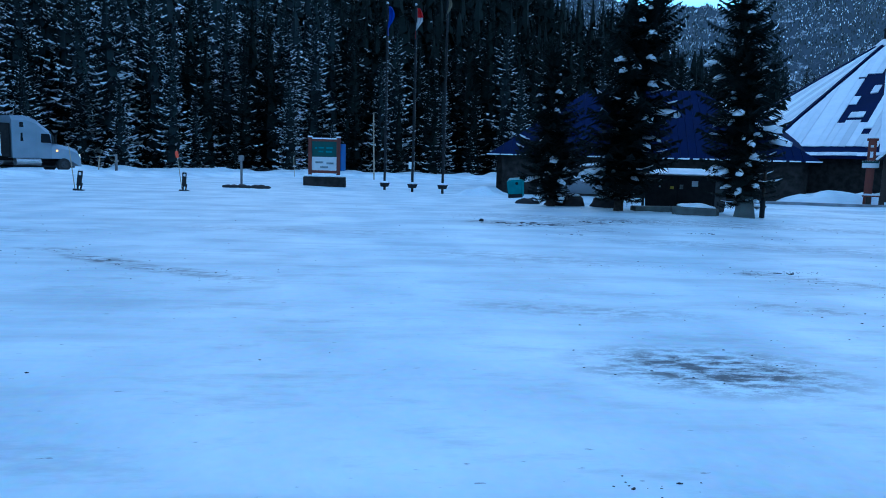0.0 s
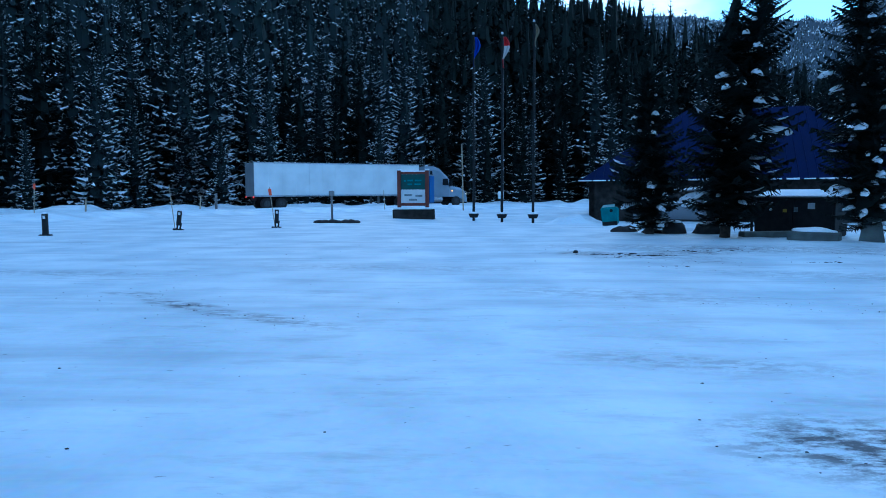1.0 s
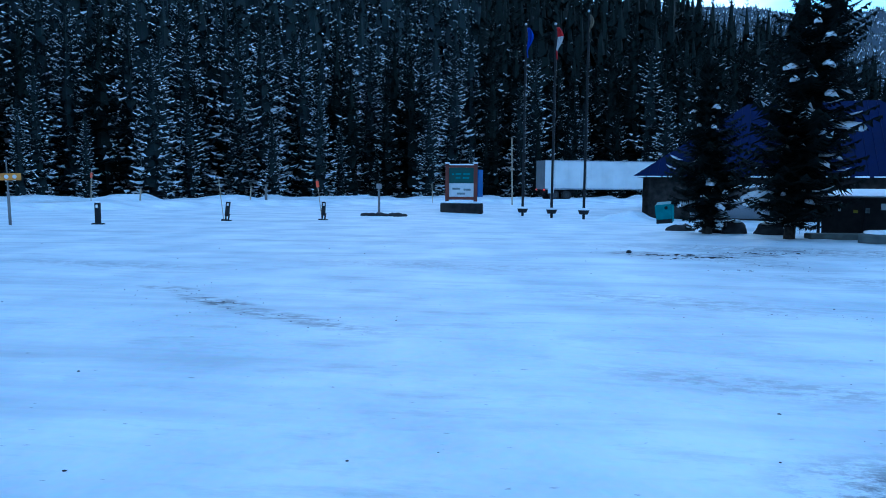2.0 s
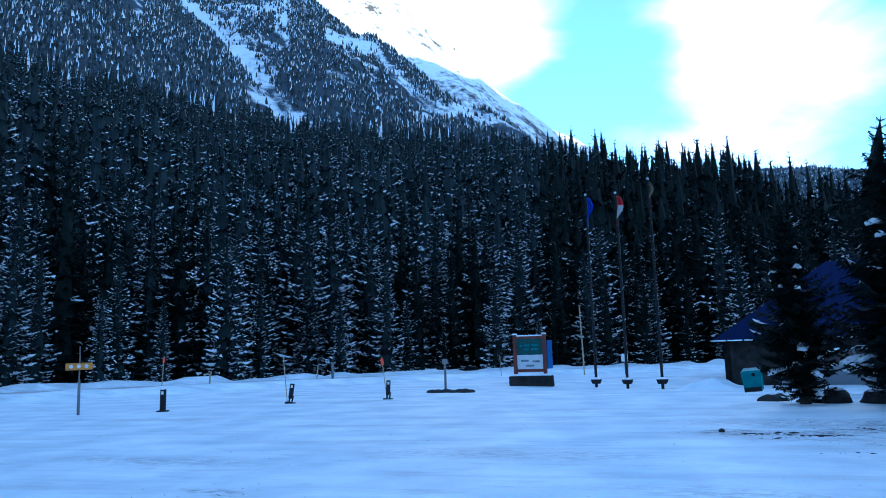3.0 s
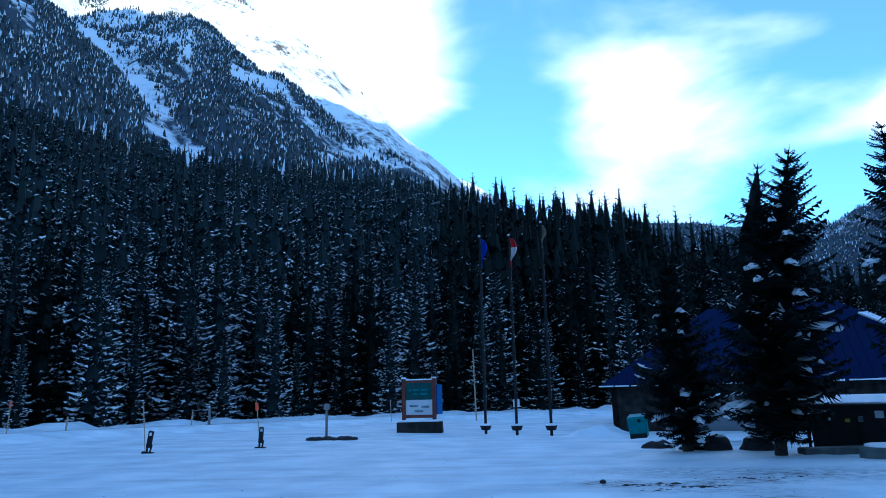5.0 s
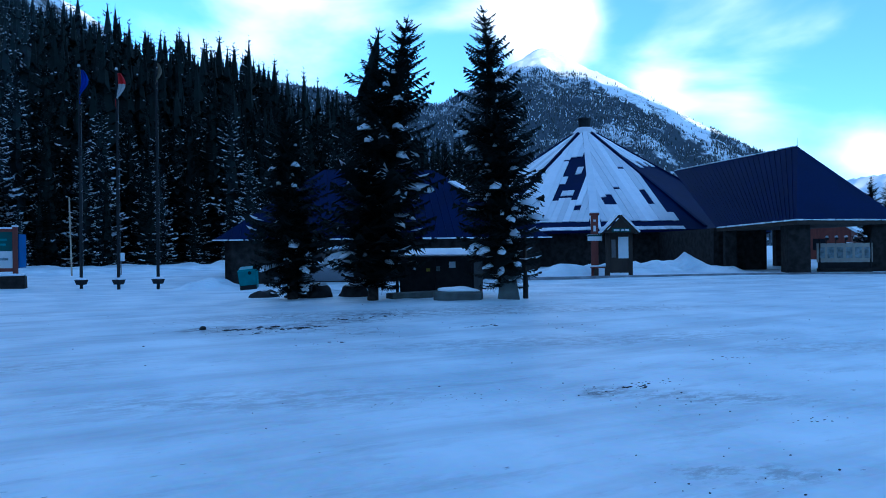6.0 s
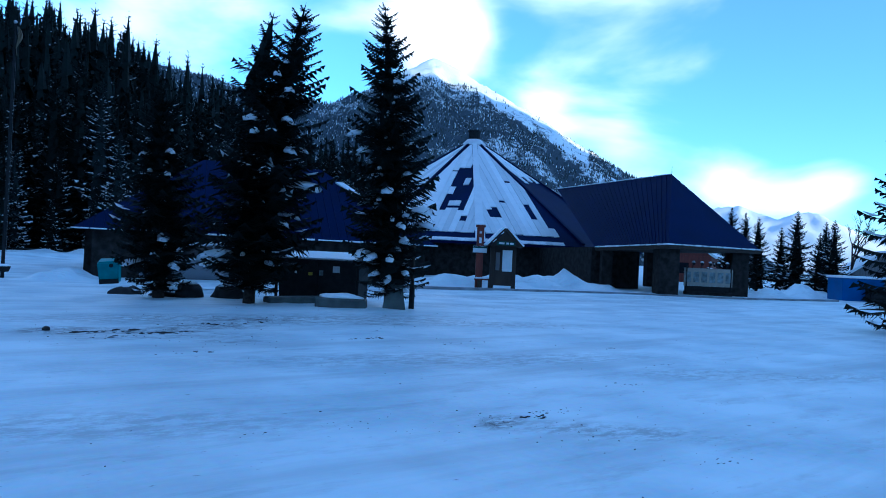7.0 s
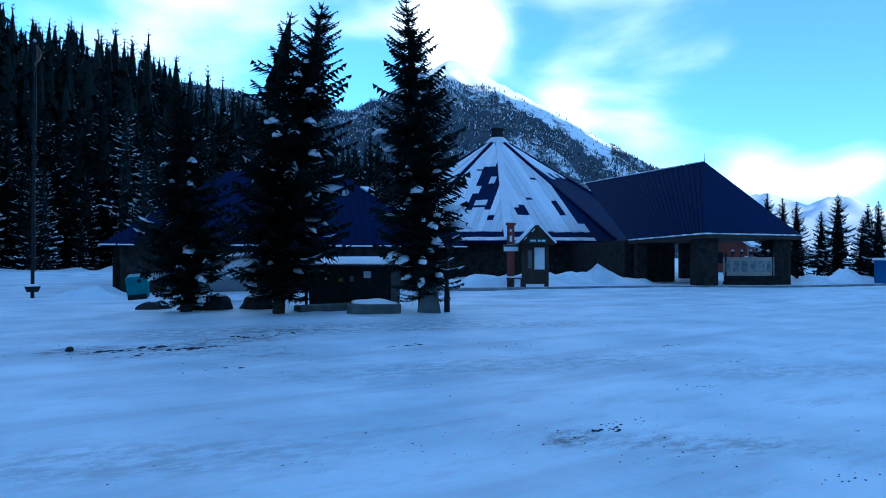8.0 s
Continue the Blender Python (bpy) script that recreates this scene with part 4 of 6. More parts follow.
def visitor_centre():
    rng = random.Random(21)
    t = thing("visitor_centre", pose(0, 0, 0), "stone visitor centre with a round hall and blue metal roofs", "building")
    C = Vector((RC[0], RC[1], 0))
    apex = Vector((0, 0, RZT))
    # --- round hall
    bm = bmesh.new()
    solid(bm, [C + facet_points(k)[0] for k in range(RN)] + [C + apex], [(k, (k + 1) % RN, RN) for k in range(RN)] + [tuple(range(RN))[::-1]])
    roof = part("roof", bm, BLUE_ROOF, t, "blue standing-seam metal roof")
    bm = bmesh.new()
    rings = []
    for scale in (0.94, 0.915):
        for zz in (-0.5, RZE - 0.01):
            rings.append([Vector((C.x + facet_points(k)[0].x * scale, C.y + facet_points(k)[0].y * scale, zz)) for k in range(RN)])
    n = RN
    faces = []
    for k in range(n):
        k2 = (k + 1) % n
        faces += [(k, k2, n + k2, n + k), (2 * n + k2, 2 * n + k, 3 * n + k, 3 * n + k2), (n + k, n + k2, 3 * n + k2, 3 * n + k), (k2, k, 2 * n + k, 2 * n + k2)]
    solid(bm, [p for r in rings for p in r], faces)
    part("wall", bm, STONE, t, "dark rough stone wall")
    for k in range(RN):
        a, b = facet_points(k)
        nor = (b - a).cross(apex - a).normalized()
        d = (a - apex).normalized()
        # rib over the corner
        bm = bmesh.new()
        e = (apex + (a - apex) * 0.985)
        side = d.cross(Vector((0, 0, 1))).normalized() * (0.4 if k == 0 else 0.16)
        top = nor * 0.0 + Vector((0, 0, 0.16))
        p0, p1 = C + apex + d * 1.1, C + e
        solid(bm, [p0 - side * 0.6, p0 + side * 0.6, p0 + side * 0.6 + top, p0 - side * 0.6 + top, p1 - side, p1 + side, p1 + side + top, p1 - side + top],
              [(0, 1, 2, 3), (7, 6, 5, 4), (0, 4, 5, 1), (1, 5, 6, 2), (2, 6, 7, 3), (3, 7, 4, 0)])
        part("rib", bm, SNOW if k == 0 else BLUE_ROOF, roof)
        # gutter
        bm = bmesh.new()
        out = ((a + b) / 2)
        out.z = 0
        out.normalize()
        prism(bm, [C + a + Vector((0, 0, -0.2)), C + b + Vector((0, 0, -0.2)), C + b + Vector((0, 0, 0.02)), C + a + Vector((0, 0, 0.02))], out, 0.08)
        part("gutter", bm, BLUE_ROOF, roof)
        # snow in strips between the seams
        mid = (a + b) / 2
        down = (mid - apex)
        length = down.length
        down.normalize()
        across = (b - a).normalized()
        half = (b - a).length / 2
        kk = k if k < RN / 2 else k - RN
        pitch = 0.56
        cells = 46
        m = int(half / pitch)
        joined = bmesh.new() if not -2 <= kk <= 1 else None
        for i in range(-m - 1, m + 1):
            x0, x1 = i * pitch + 0.012, (i + 1) * pitch - 0.012
            x0, x1 = max(x0, -half + 0.2), min(x1, half - 0.2)
            if x1 - x0 < 0.1:
                continue
            s_a, s_b = min(0.98, abs(x0) / half + 0.06), min(0.98, abs(x1) / half + 0.06)
            start = min(s_a, s_b)
            covered = []
            for c in range(cells):
                s = (c + 0.5) / cells
                # seen from outside, across runs to the right of the facet's middle
                covered.append(s > start and not bare_metal(kk, (x0 + x1) / 2, s + rng.uniform(-0.006, 0.006)))
            c = 0
            while c < cells:
                if not covered[c]:
                    c += 1
                    continue
                c2 = c
                while c2 < cells and covered[c2]:
                    c2 += 1
                t0, t1 = max(c / cells, s_a), max(c / cells, s_b)
                if max(t0, t1) > c2 / cells - 0.01:
                    c = c2
                    continue
                q = [apex + down * (length * t1) + across * x1, apex + down * (length * t0) + across * x0,
                     apex + down * (length * c2 / cells + rng.uniform(-0.06, 0.06)) + across * x0, apex + down * (length * c2 / cells + rng.uniform(-0.06, 0.06)) + across * x1]
                q = [C + p + nor * 0.01 for p in q]
                target = joined or bmesh.new()
                prism(target, q[::-1] if (q[1] - q[0]).cross(q[2] - q[0]).dot(nor) < 0 else q, nor, rng.uniform(0.05, 0.09))
                if joined is None:
                    part("snow_strip", target, SNOW, roof)
                c = c2
        if joined is not None:
            part("snow_cover", joined, SNOW, roof)
    bm = bmesh.new()
    bmesh.ops.create_cone(bm, cap_ends=True, segments=16, radius1=1.5, radius2=0.75, depth=0.7, matrix=Matrix.Translation(C + apex - Vector((0, 0, 0.45))))
    part("snow_cap", bm, SNOW, roof)
    bm = bmesh.new()
    rod(bm, C + apex + Vector((0, 0, -0.2)), C + apex + Vector((0, 0, 0.75)), 0.62, 0.62, 16)
    rod(bm, C + apex + Vector((0, 0, 0.75)), C + apex + Vector((0, 0, 0.9)), 0.74, 0.7, 16)
    part("vent", bm, BLACK, roof, "dark round roof vent")
    # --- porch: a hipped roof on stone pillars
    z = 2.95
    c1, c2, c3, c4 = Vector((36.6, 26.6, z)), Vector((44.2, 25.2, z)), Vector((49.6, 37.5, z)), Vector((37.9, 33.3, z - 0.22))
    A, R = Vector((41.8, 30.3, 7.85)), Vector((45.1, 44.1, 7.85))
    R2 = Vector((46.5, 43.9, 7.7))
    bm = bmesh.new()
    solid(bm, [c1, c2, c3, c4, A, R, R2], [(0, 4, 5, 3), (0, 1, 4), (1, 2, 6, 4), (4, 6, 5), (2, 3, 5, 6)])
    porch = part("porch_roof", bm, BLUE_ROOF, t, "blue metal hipped porch roof")
    bm = bmesh.new()
    dn = Vector((0, 0, -0.22))
    solid(bm, [p + Vector((0, 0, -0.004)) for p in (c1, c2, c3, c4)] + [p + dn for p in (c1, c2, c3, c4)], [(4, 5, 6, 7)[::-1]] + [(i, (i + 1) % 4, 4 + (i + 1) % 4, 4 + i)[::-1] for i in range(4)])
    part("soffit", bm, DARK_WOOD, porch)

    def seams(p, q, top_p, top_q, n):
        for i in range(1, n):
            f = i / n
            a, b = p.lerp(q, f), top_p.lerp(top_q, f)
            bm = bmesh.new()
            rod(bm, a + Vector((0, 0, 0.02)), b + Vector((0, 0, 0.02)), 0.03, 0.03, 4)
            part("seam", bm, BLUE_ROOF, porch)
    seams(c1, c4, A, R, 26)
    # thin line of snow along the eaves and up the ridge
    for a, b, w in ((c1, c2, 0.065), (c1, c4, 0.065), (A, R, 0.07)):
        n = 14
        for i in range(n):
            p, q = a.lerp(b, i / n), a.lerp(b, (i + rng.uniform(0.8, 1.0)) / n)
            bm = bmesh.new()
            rod(bm, p + Vector((0, 0, 0.03)), q + Vector((0, 0, 0.03)), w * rng.uniform(0.4, 0.9), w * rng.uniform(0.4, 0.9), 6)
            part("eave_snow", bm, SNOW, porch)
    bm = bmesh.new()
    rod(bm, A, A + Vector((0, 0, 0.55)), 0.02, 0.01, 5)
    part("finial", bm, BLACK, porch)
    for x, y, w in ((37.7, 27.5, 0.62), (43.4, 26.3, 0.55), (38.3, 32.6, 0.36), (48.2, 36.4, 0.5)):
        bm = bmesh.new()
        box(bm, -w, -w, -0.4, w, w, z - 0.2, 0.05, pose(x, y, 0, 0, 0, 54))
        part("pillar", bm, STONE, t, "rough stone pillar")
    bm = bmesh.new()
    for a, b in (((38.5, 33.7), (42.0, 32.8)), ((38.5, 33.7), (43.6, 44.0))):
        a, b = Vector((*a, -0.4)), Vector((*b, -0.4))
        up = Vector((0, 0, z + 0.2))
        prism(bm, [a, b, b + up, a + up], Vector(((b - a).y, -(b - a).x, 0)).normalized(), -0.3)
    part("entry_wall", bm, STONE, t)
    # --- left wing with a hipped roof
    ze, zr = 2.22, 7.0
    e0, e1 = Vector((7.76, 42.0, ze)), Vector((26.9, 36.1, ze))
    u = (e1 - e0).normalized()
    n = Vector((-u.y, u.x, 0))
    dpt = 12.6
    e2, e3 = e1 + n * dpt, e0 + n * dpt
    r0, r1 = e0 + u * 6.32 + n * 6.3 + Vector((0, 0, zr - ze)), e1 - u * 6.32 + n * 6.3 + Vector((0, 0, zr - ze))
    bm = bmesh.new()
    solid(bm, [e0, e1, e2, e3, r0, r1], [(0, 1, 5, 4), (1, 2, 5), (2, 3, 4, 5), (3, 0, 4), (3, 2, 1, 0)])
    wing = part("wing_roof", bm, BLUE_ROOF, t, "blue metal hipped roof of the low wing")
    for i in range(22):
        p, q = e0.lerp(e1, i / 22), e0.lerp(e1, (i + rng.uniform(0.7, 1.0)) / 22)
        bm = bmesh.new()
        rod(bm, p + Vector((0, 0, 0.02)), q + Vector((0, 0, 0.02)), rng.uniform(0.03, 0.06), rng.uniform(0.03, 0.06), 6)
        part("eave_snow", bm, SNOW, wing)
    for i in range(1, 40):
        a = e0.lerp(e1, i / 40)
        d0, d1 = (a - e0).length, (e1 - a).length
        up_by = min(d0 / 6.32, d1 / 6.32, 1.0)
        b = a + (n * 6.3 + Vector((0, 0, zr - ze))) * up_by
        bm = bmesh.new()
        rod(bm, a + Vector((0, 0, 0.015)), b + Vector((0, 0, 0.015)), 0.025, 0.025, 4)
        part("seam", bm, BLUE_ROOF, wing)
    # snow left along the eastern hip
    h0, h1 = r1, e1
    nor = (e1 - e0).cross(r0 - e0).normalized()
    bm = bmesh.new()
    q = [h0.lerp(h1, 0.2), h0.lerp(h1, 0.78), h0.lerp(h1, 0.78) - u * 0.35, h0.lerp(h1, 0.2) - u * 0.5]
    prism(bm, [p + nor * 0.02 for p in q][::-1], nor, 0.12)
    part("hip_snow", bm, SNOW, wing)
    bm = bmesh.new()
    w0, w1 = e0 + u * 0.6 + n * 0.6, e1 - u * 0.6 + n * 0.6
    for a, b in ((w0, w1), (w0 + n * (dpt - 1.2), w0), (w1, w1 + n * (dpt - 1.2))):
        a, b = Vector((a.x, a.y, -0.8)), Vector((b.x, b.y, -0.8))
        prism(bm, [a, b, b + Vector((0, 0, ze + 0.8)), a + Vector((0, 0, ze + 0.8))], Vector((-(b - a).y, (b - a).x, 0)).normalized(), 0.35)
    part("wing_wall", bm, STONE, t)
    # --- link between the wing and the hall
    bm = bmesh.new()
    a0, a1 = Vector((22, 41, 2.6)), Vector((36, 50, 2.6))
    lu = (a1 - a0).normalized()
    ln = Vector((-lu.y, lu.x, 0))
    solid(bm, [a0, a1, a1 + ln * 11, a0 + ln * 11, a0 + ln * 5.5 + Vector((0, 0, 4.2)), a1 + ln * 5.5 + Vector((0, 0, 4.2))], [(0, 1, 5, 4), (2, 3, 4, 5), (3, 0, 4), (1, 2, 5), (3, 2, 1, 0)])
    part("link_roof", bm, BLUE_ROOF, t)
    bm = bmesh.new()
    a, b = a0 + ln * 0.6, a1 + ln * 0.6
    prism(bm, [Vector((a.x, a.y, -0.6)), Vector((b.x, b.y, -0.6)), Vector((b.x, b.y, 2.6)), Vector((a.x, a.y, 2.6))], ln, 0.35)
    part("link_wall", bm, STONE, t)
    # vent box on the link's wall
    bm = bmesh.new()
    box(bm, -0.2, -0.15, 0, 0.2, 0.15, 0.45, 0.03, pose(19.2, 41.5, 4.5, 0, 0, -17))
    part("roof_vent", bm, SNOW, wing)


# ---------------------------------------------------------------- materials of small things
TEAL = material("teal_plastic", (0.02, 0.21, 0.22), 0.45, second=(0.015, 0.15, 0.16), scale=3, fine=30, bump=0.05)
GREY_POST = material("weathered_wood", (0.2, 0.19, 0.18), 0.85, second=(0.11, 0.1, 0.1), scale=6, fine=40, bump=0.4, stretch=(1, 1, 0.15))
RED_WOOD = material("red_brown_wood", (0.15, 0.04, 0.025), 0.7, second=(0.1, 0.027, 0.018), scale=4, fine=30, bump=0.2, stretch=(1, 1, 0.2))
GREEN_PANEL = material("green_panel", (0.012, 0.06, 0.052), 0.55, second=(0.01, 0.045, 0.04), scale=2, fine=30, bump=0.04)
WHITE_PANEL = material("white_panel", (0.7, 0.71, 0.7), 0.5, second=(0.6, 0.62, 0.62), scale=2, fine=30, bump=0.04)
ORANGE = material("orange_board", (0.55, 0.24, 0.03), 0.6, second=(0.4, 0.17, 0.03), scale=4, fine=30, bump=0.15)
RED_FLAG = material("red_cloth", (0.55, 0.02, 0.03), 0.8, second=(0.42, 0.015, 0.02), scale=3, fine=60, bump=0.2)
BLUE_FLAG = material("blue_cloth", (0.02, 0.06, 0.45), 0.8, second=(0.015, 0.045, 0.33), scale=3, fine=60, bump=0.2)
PALE_FLAG = material("faded_cloth", (0.35, 0.3, 0.2), 0.85, second=(0.22, 0.18, 0.12), scale=3, fine=60, bump=0.2)
WHITE_CLOTH = material("white_cloth", (0.75, 0.74, 0.72), 0.8, second=(0.65, 0.64, 0.63), scale=3, fine=60, bump=0.2)
BOULDER = material("boulder", (0.036, 0.034, 0.033), 0.9, second=(0.018, 0.017, 0.017), scale=4, fine=26, bump=0.8)
SLAB = material("grey_green_stone", (0.12, 0.135, 0.125), 0.7, second=(0.07, 0.078, 0.072), scale=3, fine=30, bump=0.4)
GLASS = material("dark_glass", (0.012, 0.014, 0.017), 0.08, second=(0.015, 0.016, 0.02), scale=1, fine=3, bump=0.0, spec=0.3)
CAR_PAINT = material("silver_paint", (0.22, 0.23, 0.25), 0.3, 0.0, second=(0.18, 0.19, 0.21), scale=1, fine=200, bump=0.01)
CAB_PAINT = material("pale_blue_paint", (0.27, 0.31, 0.37), 0.35, second=(0.22, 0.26, 0.31), scale=1, fine=30, bump=0.02)
CHROME = material("brushed_metal", (0.55, 0.56, 0.58), 0.3, 0.9, second=(0.45, 0.46, 0.48), scale=3, fine=60, bump=0.03)
GRIMY = material("grimy_metal", (0.07, 0.07, 0.075), 0.7, second=(0.04, 0.04, 0.042), scale=6, fine=50, bump=0.2, spec=0.2)
RUBBER = material("rubber", (0.02, 0.02, 0.021), 0.8, second=(0.03, 0.03, 0.03), scale=8, fine=60, bump=0.2)
YELLOW = material("yellow_sticker", (0.5, 0.38, 0.03), 0.5, second=(0.4, 0.3, 0.03), scale=5, fine=50, bump=0.0)
BLUE_SHED = material("blue_shed_paint", (0.02, 0.09, 0.3), 0.5, second=(0.015, 0.07, 0.23), scale=1, fine=20, bump=0.1)
PICTURE = material("faded_picture", (0.25, 0.29, 0.3), 0.5, second=(0.1, 0.12, 0.12), scale=5, fine=30, bump=0.0)


def lamp_material(name, colour, power):
    m = bpy.data.materials.new(name)
    m.use_nodes = True
    b = m.node_tree.nodes["Principled BSDF"]
    b.inputs["Base Color"].default_value = (*colour, 1)
    b.inputs["Emission Color"].default_value = (*colour, 1)
    b.inputs["Emission Strength"].default_value = power
    return m


AMBER, REDLAMP, HEADLAMP = lamp_material("amber_lamp", (1.0, 0.35, 0.05), 2.0), lamp_material("red_lamp", (0.9, 0.03, 0.02), 1.5), lamp_material("head_lamp", (1.0, 0.8, 0.6), 0.5)


def stone_bm(rng, sx, sy, sz, seed, sub=3, flat=0.0):
    bm = bmesh.new()
    bmesh.ops.create_icosphere(bm, subdivisions=sub, radius=1.0)
    for v in bm.verts:
        p = v.co + Vector((seed * 7.3, seed * 3.1, 0))
        k = 1 + 0.28 * noise.noise(p * 1.1) + 0.12 * noise.noise(p * 2.7) + 0.04 * noise.noise(p * 7)
        v.co = Vector((v.co.x * sx, v.co.y * sy, max(v.co.z, -0.6 + flat) * sz)) * k
    return bm


def snow_top_bm(sx, sy, h, seed):
    bm = bmesh.new()
    bmesh.ops.create_icosphere(bm, subdivisions=3, radius=1.0)
    for v in bm.verts:
        k = 1 + 0.25 * noise.noise(v.co * 1.6 + Vector((seed * 5.1, 0, 0)))
        v.co = (v.co.x * sx * k, v.co.y * sy * k, max(v.co.z, -0.15) * h * k)
    return bm


def boulder(x, y, z, sx, sy, sz, rot, seed, label, snow=0.5, mat=None):
    t = thing("boulder", pose(x, y, z, 0, 0, rot), label, "boulder", "island boulders")
    part("rock", stone_bm(random, sx, sy, sz, seed), mat or BOULDER, t, smooth=True)
    if snow:
        ob = part("snow_cap", snow_top_bm(sx * snow, sy * snow, 0.09, seed), SNOW, t, smooth=True)
        ob.location = (0, 0, sz * 0.86)


def island_things():
    boulder(6.95, 25.2, -0.02, 0.55, 0.4, 0.26, 20, 1, "low dark boulder with a little snow at the island's end", 0.35)
    boulder(8.25, 23.1, 0.1, 0.42, 0.36, 0.42, -30, 2, "dark rounded boulder with a dusting of snow", 0.5)
    boulder(9.35, 22.75, 0.1, 0.52, 0.4, 0.38, -30, 3, "dark boulder with a flat cap of snow", 0.75)
    boulder(7.6, 23.6, 0.05, 0.4, 0.3, 0.16, -30, 5, "small dark boulder under a spruce", 0.3)
    # slabs along the front
    for name, x, y, ln, hgt, rot, sn, words in (("stone_slab", 10.75, 21.0, 0.95, 0.16, 2, 0, "long low slab of grey stone"), ("stone_slab", 11.35, 19.3, 0.72, 0.24, -36, 0.9, "grey-green stone slab half under snow")):
        t = thing(name, pose(x, y, 0.1, 0, 0, rot), words, "stone", "island slabs")
        bm = bmesh.new()
        box(bm, -ln, -0.26, -0.15, ln, 0.26, hgt, 0.05)
        for v in bm.verts:
            v.co += Vector((0, 0.03, 0.02)) * noise.noise(v.co * 3 + Vector((x, 0, 0))) * 2
        part("slab", bm, SLAB, t)
        if sn:
            ob = part("snow_cap", snow_top_bm(ln * sn, 0.27, 0.13, 4), SNOW, t, smooth=True)
            ob.location = (0, 0.02, hgt)
    # upright plaque stone
    t = thing("standing_stone", pose(12.72, 18.72, 0.05, 0, 0, -34), "upright pale grey-green stone slab with a slanted top", "stone")
    bm = bmesh.new()
    solid(bm, [(-0.34, -0.12, -0.2), (0.4, -0.12, -0.2), (0.24, -0.1, 0.74), (-0.16, -0.1, 0.82), (-0.34, 0.14, -0.2), (0.4, 0.14, -0.2), (0.24, 0.08, 0.74), (-0.16, 0.08, 0.82)],
          [(0, 1, 2, 3), (7, 6, 5, 4), (0, 4, 5, 1), (1, 5, 6, 2), (2, 6, 7, 3), (3, 7, 4, 0)])
    bmesh.ops.bevel(bm, geom=list(bm.edges), offset=0.03, segments=2, affect="EDGES")
    part("slab", bm, SLAB, t)
    # leaning wooden post
    t = thing("wooden_post", pose(13.36, 18.72, 0), "dark weathered wooden post at the island's corner", "post")
    bm = bmesh.new()
    rod(bm, (0, 0, -0.3), (0.02, 0.03, 1.95), 0.06, 0.055, 10)
    part("shaft", bm, DARK_WOOD, t)
    bm = bmesh.new()
    rod(bm, (0.015, 0.02, -0.1), (0.02, 0.02, 0.75), 0.085, 0.075, 10)
    part("sleeve", bm, BLACK, t)
    # small sign stake under the first spruce
    t = thing("marker_stake", pose(7.95, 23.0, 0.05), "small pale wooden stake with a forked top", "stake")
    bm = bmesh.new()
    rod(bm, (0, 0, -0.2), (0, 0, 0.45), 0.035, 0.03, 8)
    part("shaft", bm, GREY_POST, t)
    for s in (-1, 1):
        bm = bmesh.new()
        rod(bm, (0, 0, 0.36), (0.08 * s, 0, 0.52), 0.025, 0.02, 6)
        part("prong", bm, GREY_POST, t)
    # bear-proof rubbish bin
    t = thing("rubbish_container", pose(12.35, 22.35, 0.02, 0, 0, -44.5), "black steel rubbish container with a snowy lid", "container")
    bm = bmesh.new()
    solid(bm, [(-1.25, -0.75, 0), (1.25, -0.75, 0), (1.25, 0.75, 0), (-1.25, 0.75, 0), (-1.32, -0.8, 1.3), (1.32, -0.8, 1.3), (1.32, 0.75, 1.52), (-1.32, 0.75, 1.52)],
          [(3, 2, 1, 0), (4, 5, 6, 7), (0, 1, 5, 4), (1, 2, 6, 5), (2, 3, 7, 6), (3, 0, 4, 7)])
    bmesh.ops.bevel(bm, geom=list(bm.edges), offset=0.03, segments=2, affect="EDGES")
    part("body", bm, BLACK, t)
    for x in (-1.33, 0.0, 1.33):
        bm = bmesh.new()
        box(bm, x - 0.04, -0.84, 0.0, x + 0.04, -0.76, 1.3, 0.01)
        part("upright_rail", bm, BLACK, t)
    bm = bmesh.new()
    box(bm, -1.38, -0.9, -0.03, 1.38, 0.8, 0.03, 0.015, pose(0, 0, 1.43, 8.3, 0, 0))
    lid = part("lid", bm, BLACK, t)
    bm = bmesh.new()
    box(bm, -1.3, -0.8, 0.0, 1.2, 0.72, 0.06, 0.025, pose(0, 0, 1.45, 8.3, 0, 0))
    for v in bm.verts:
        v.co.z += 0.03 * noise.noise(v.co * 2)
    part("snow", bm, SNOW, lid)
    for x, zz, w, h, mat, words in ((-0.75, 1.12, 0.24, 0.09, WHITE_PANEL, "white label"), (-0.7, 0.92, 0.07, 0.08, WHITE_PANEL, ""), (-0.22, 0.88, 0.13, 0.1, YELLOW, "yellow warning sticker"), (0.13, 0.92, 0.12, 0.16, PICTURE, ""), (0.62, 1.05, 0.22, 0.2, WHITE_PANEL, "white notice")):
        bm = bmesh.new()
        box(bm, x - w / 2, -0.815, zz - h / 2, x + w / 2, -0.79, zz + h / 2, 0.003)
        part("sticker", bm, mat, t, words)
    # teal bin
    t = thing("recycling_bin", pose(8.0, 33.0, -0.12, 0, -5, -20), "teal plastic recycling bin tilted in the snow", "bin")
    bm = bmesh.new()
    solid(bm, [(-0.36, -0.36, 0), (0.36, -0.36, 0), (0.36, 0.36, 0), (-0.36, 0.36, 0), (-0.42, -0.36, 0.9), (0.42, -0.36, 0.9), (0.42, 0.4, 1.05), (-0.42, 0.4, 1.05)],
          [(3, 2, 1, 0), (4, 5, 6, 7), (0, 1, 5, 4), (1, 2, 6, 5), (2, 3, 7, 6), (3, 0, 4, 7)])
    bmesh.ops.bevel(bm, geom=list(bm.edges), offset=0.06, segments=3, affect="EDGES")
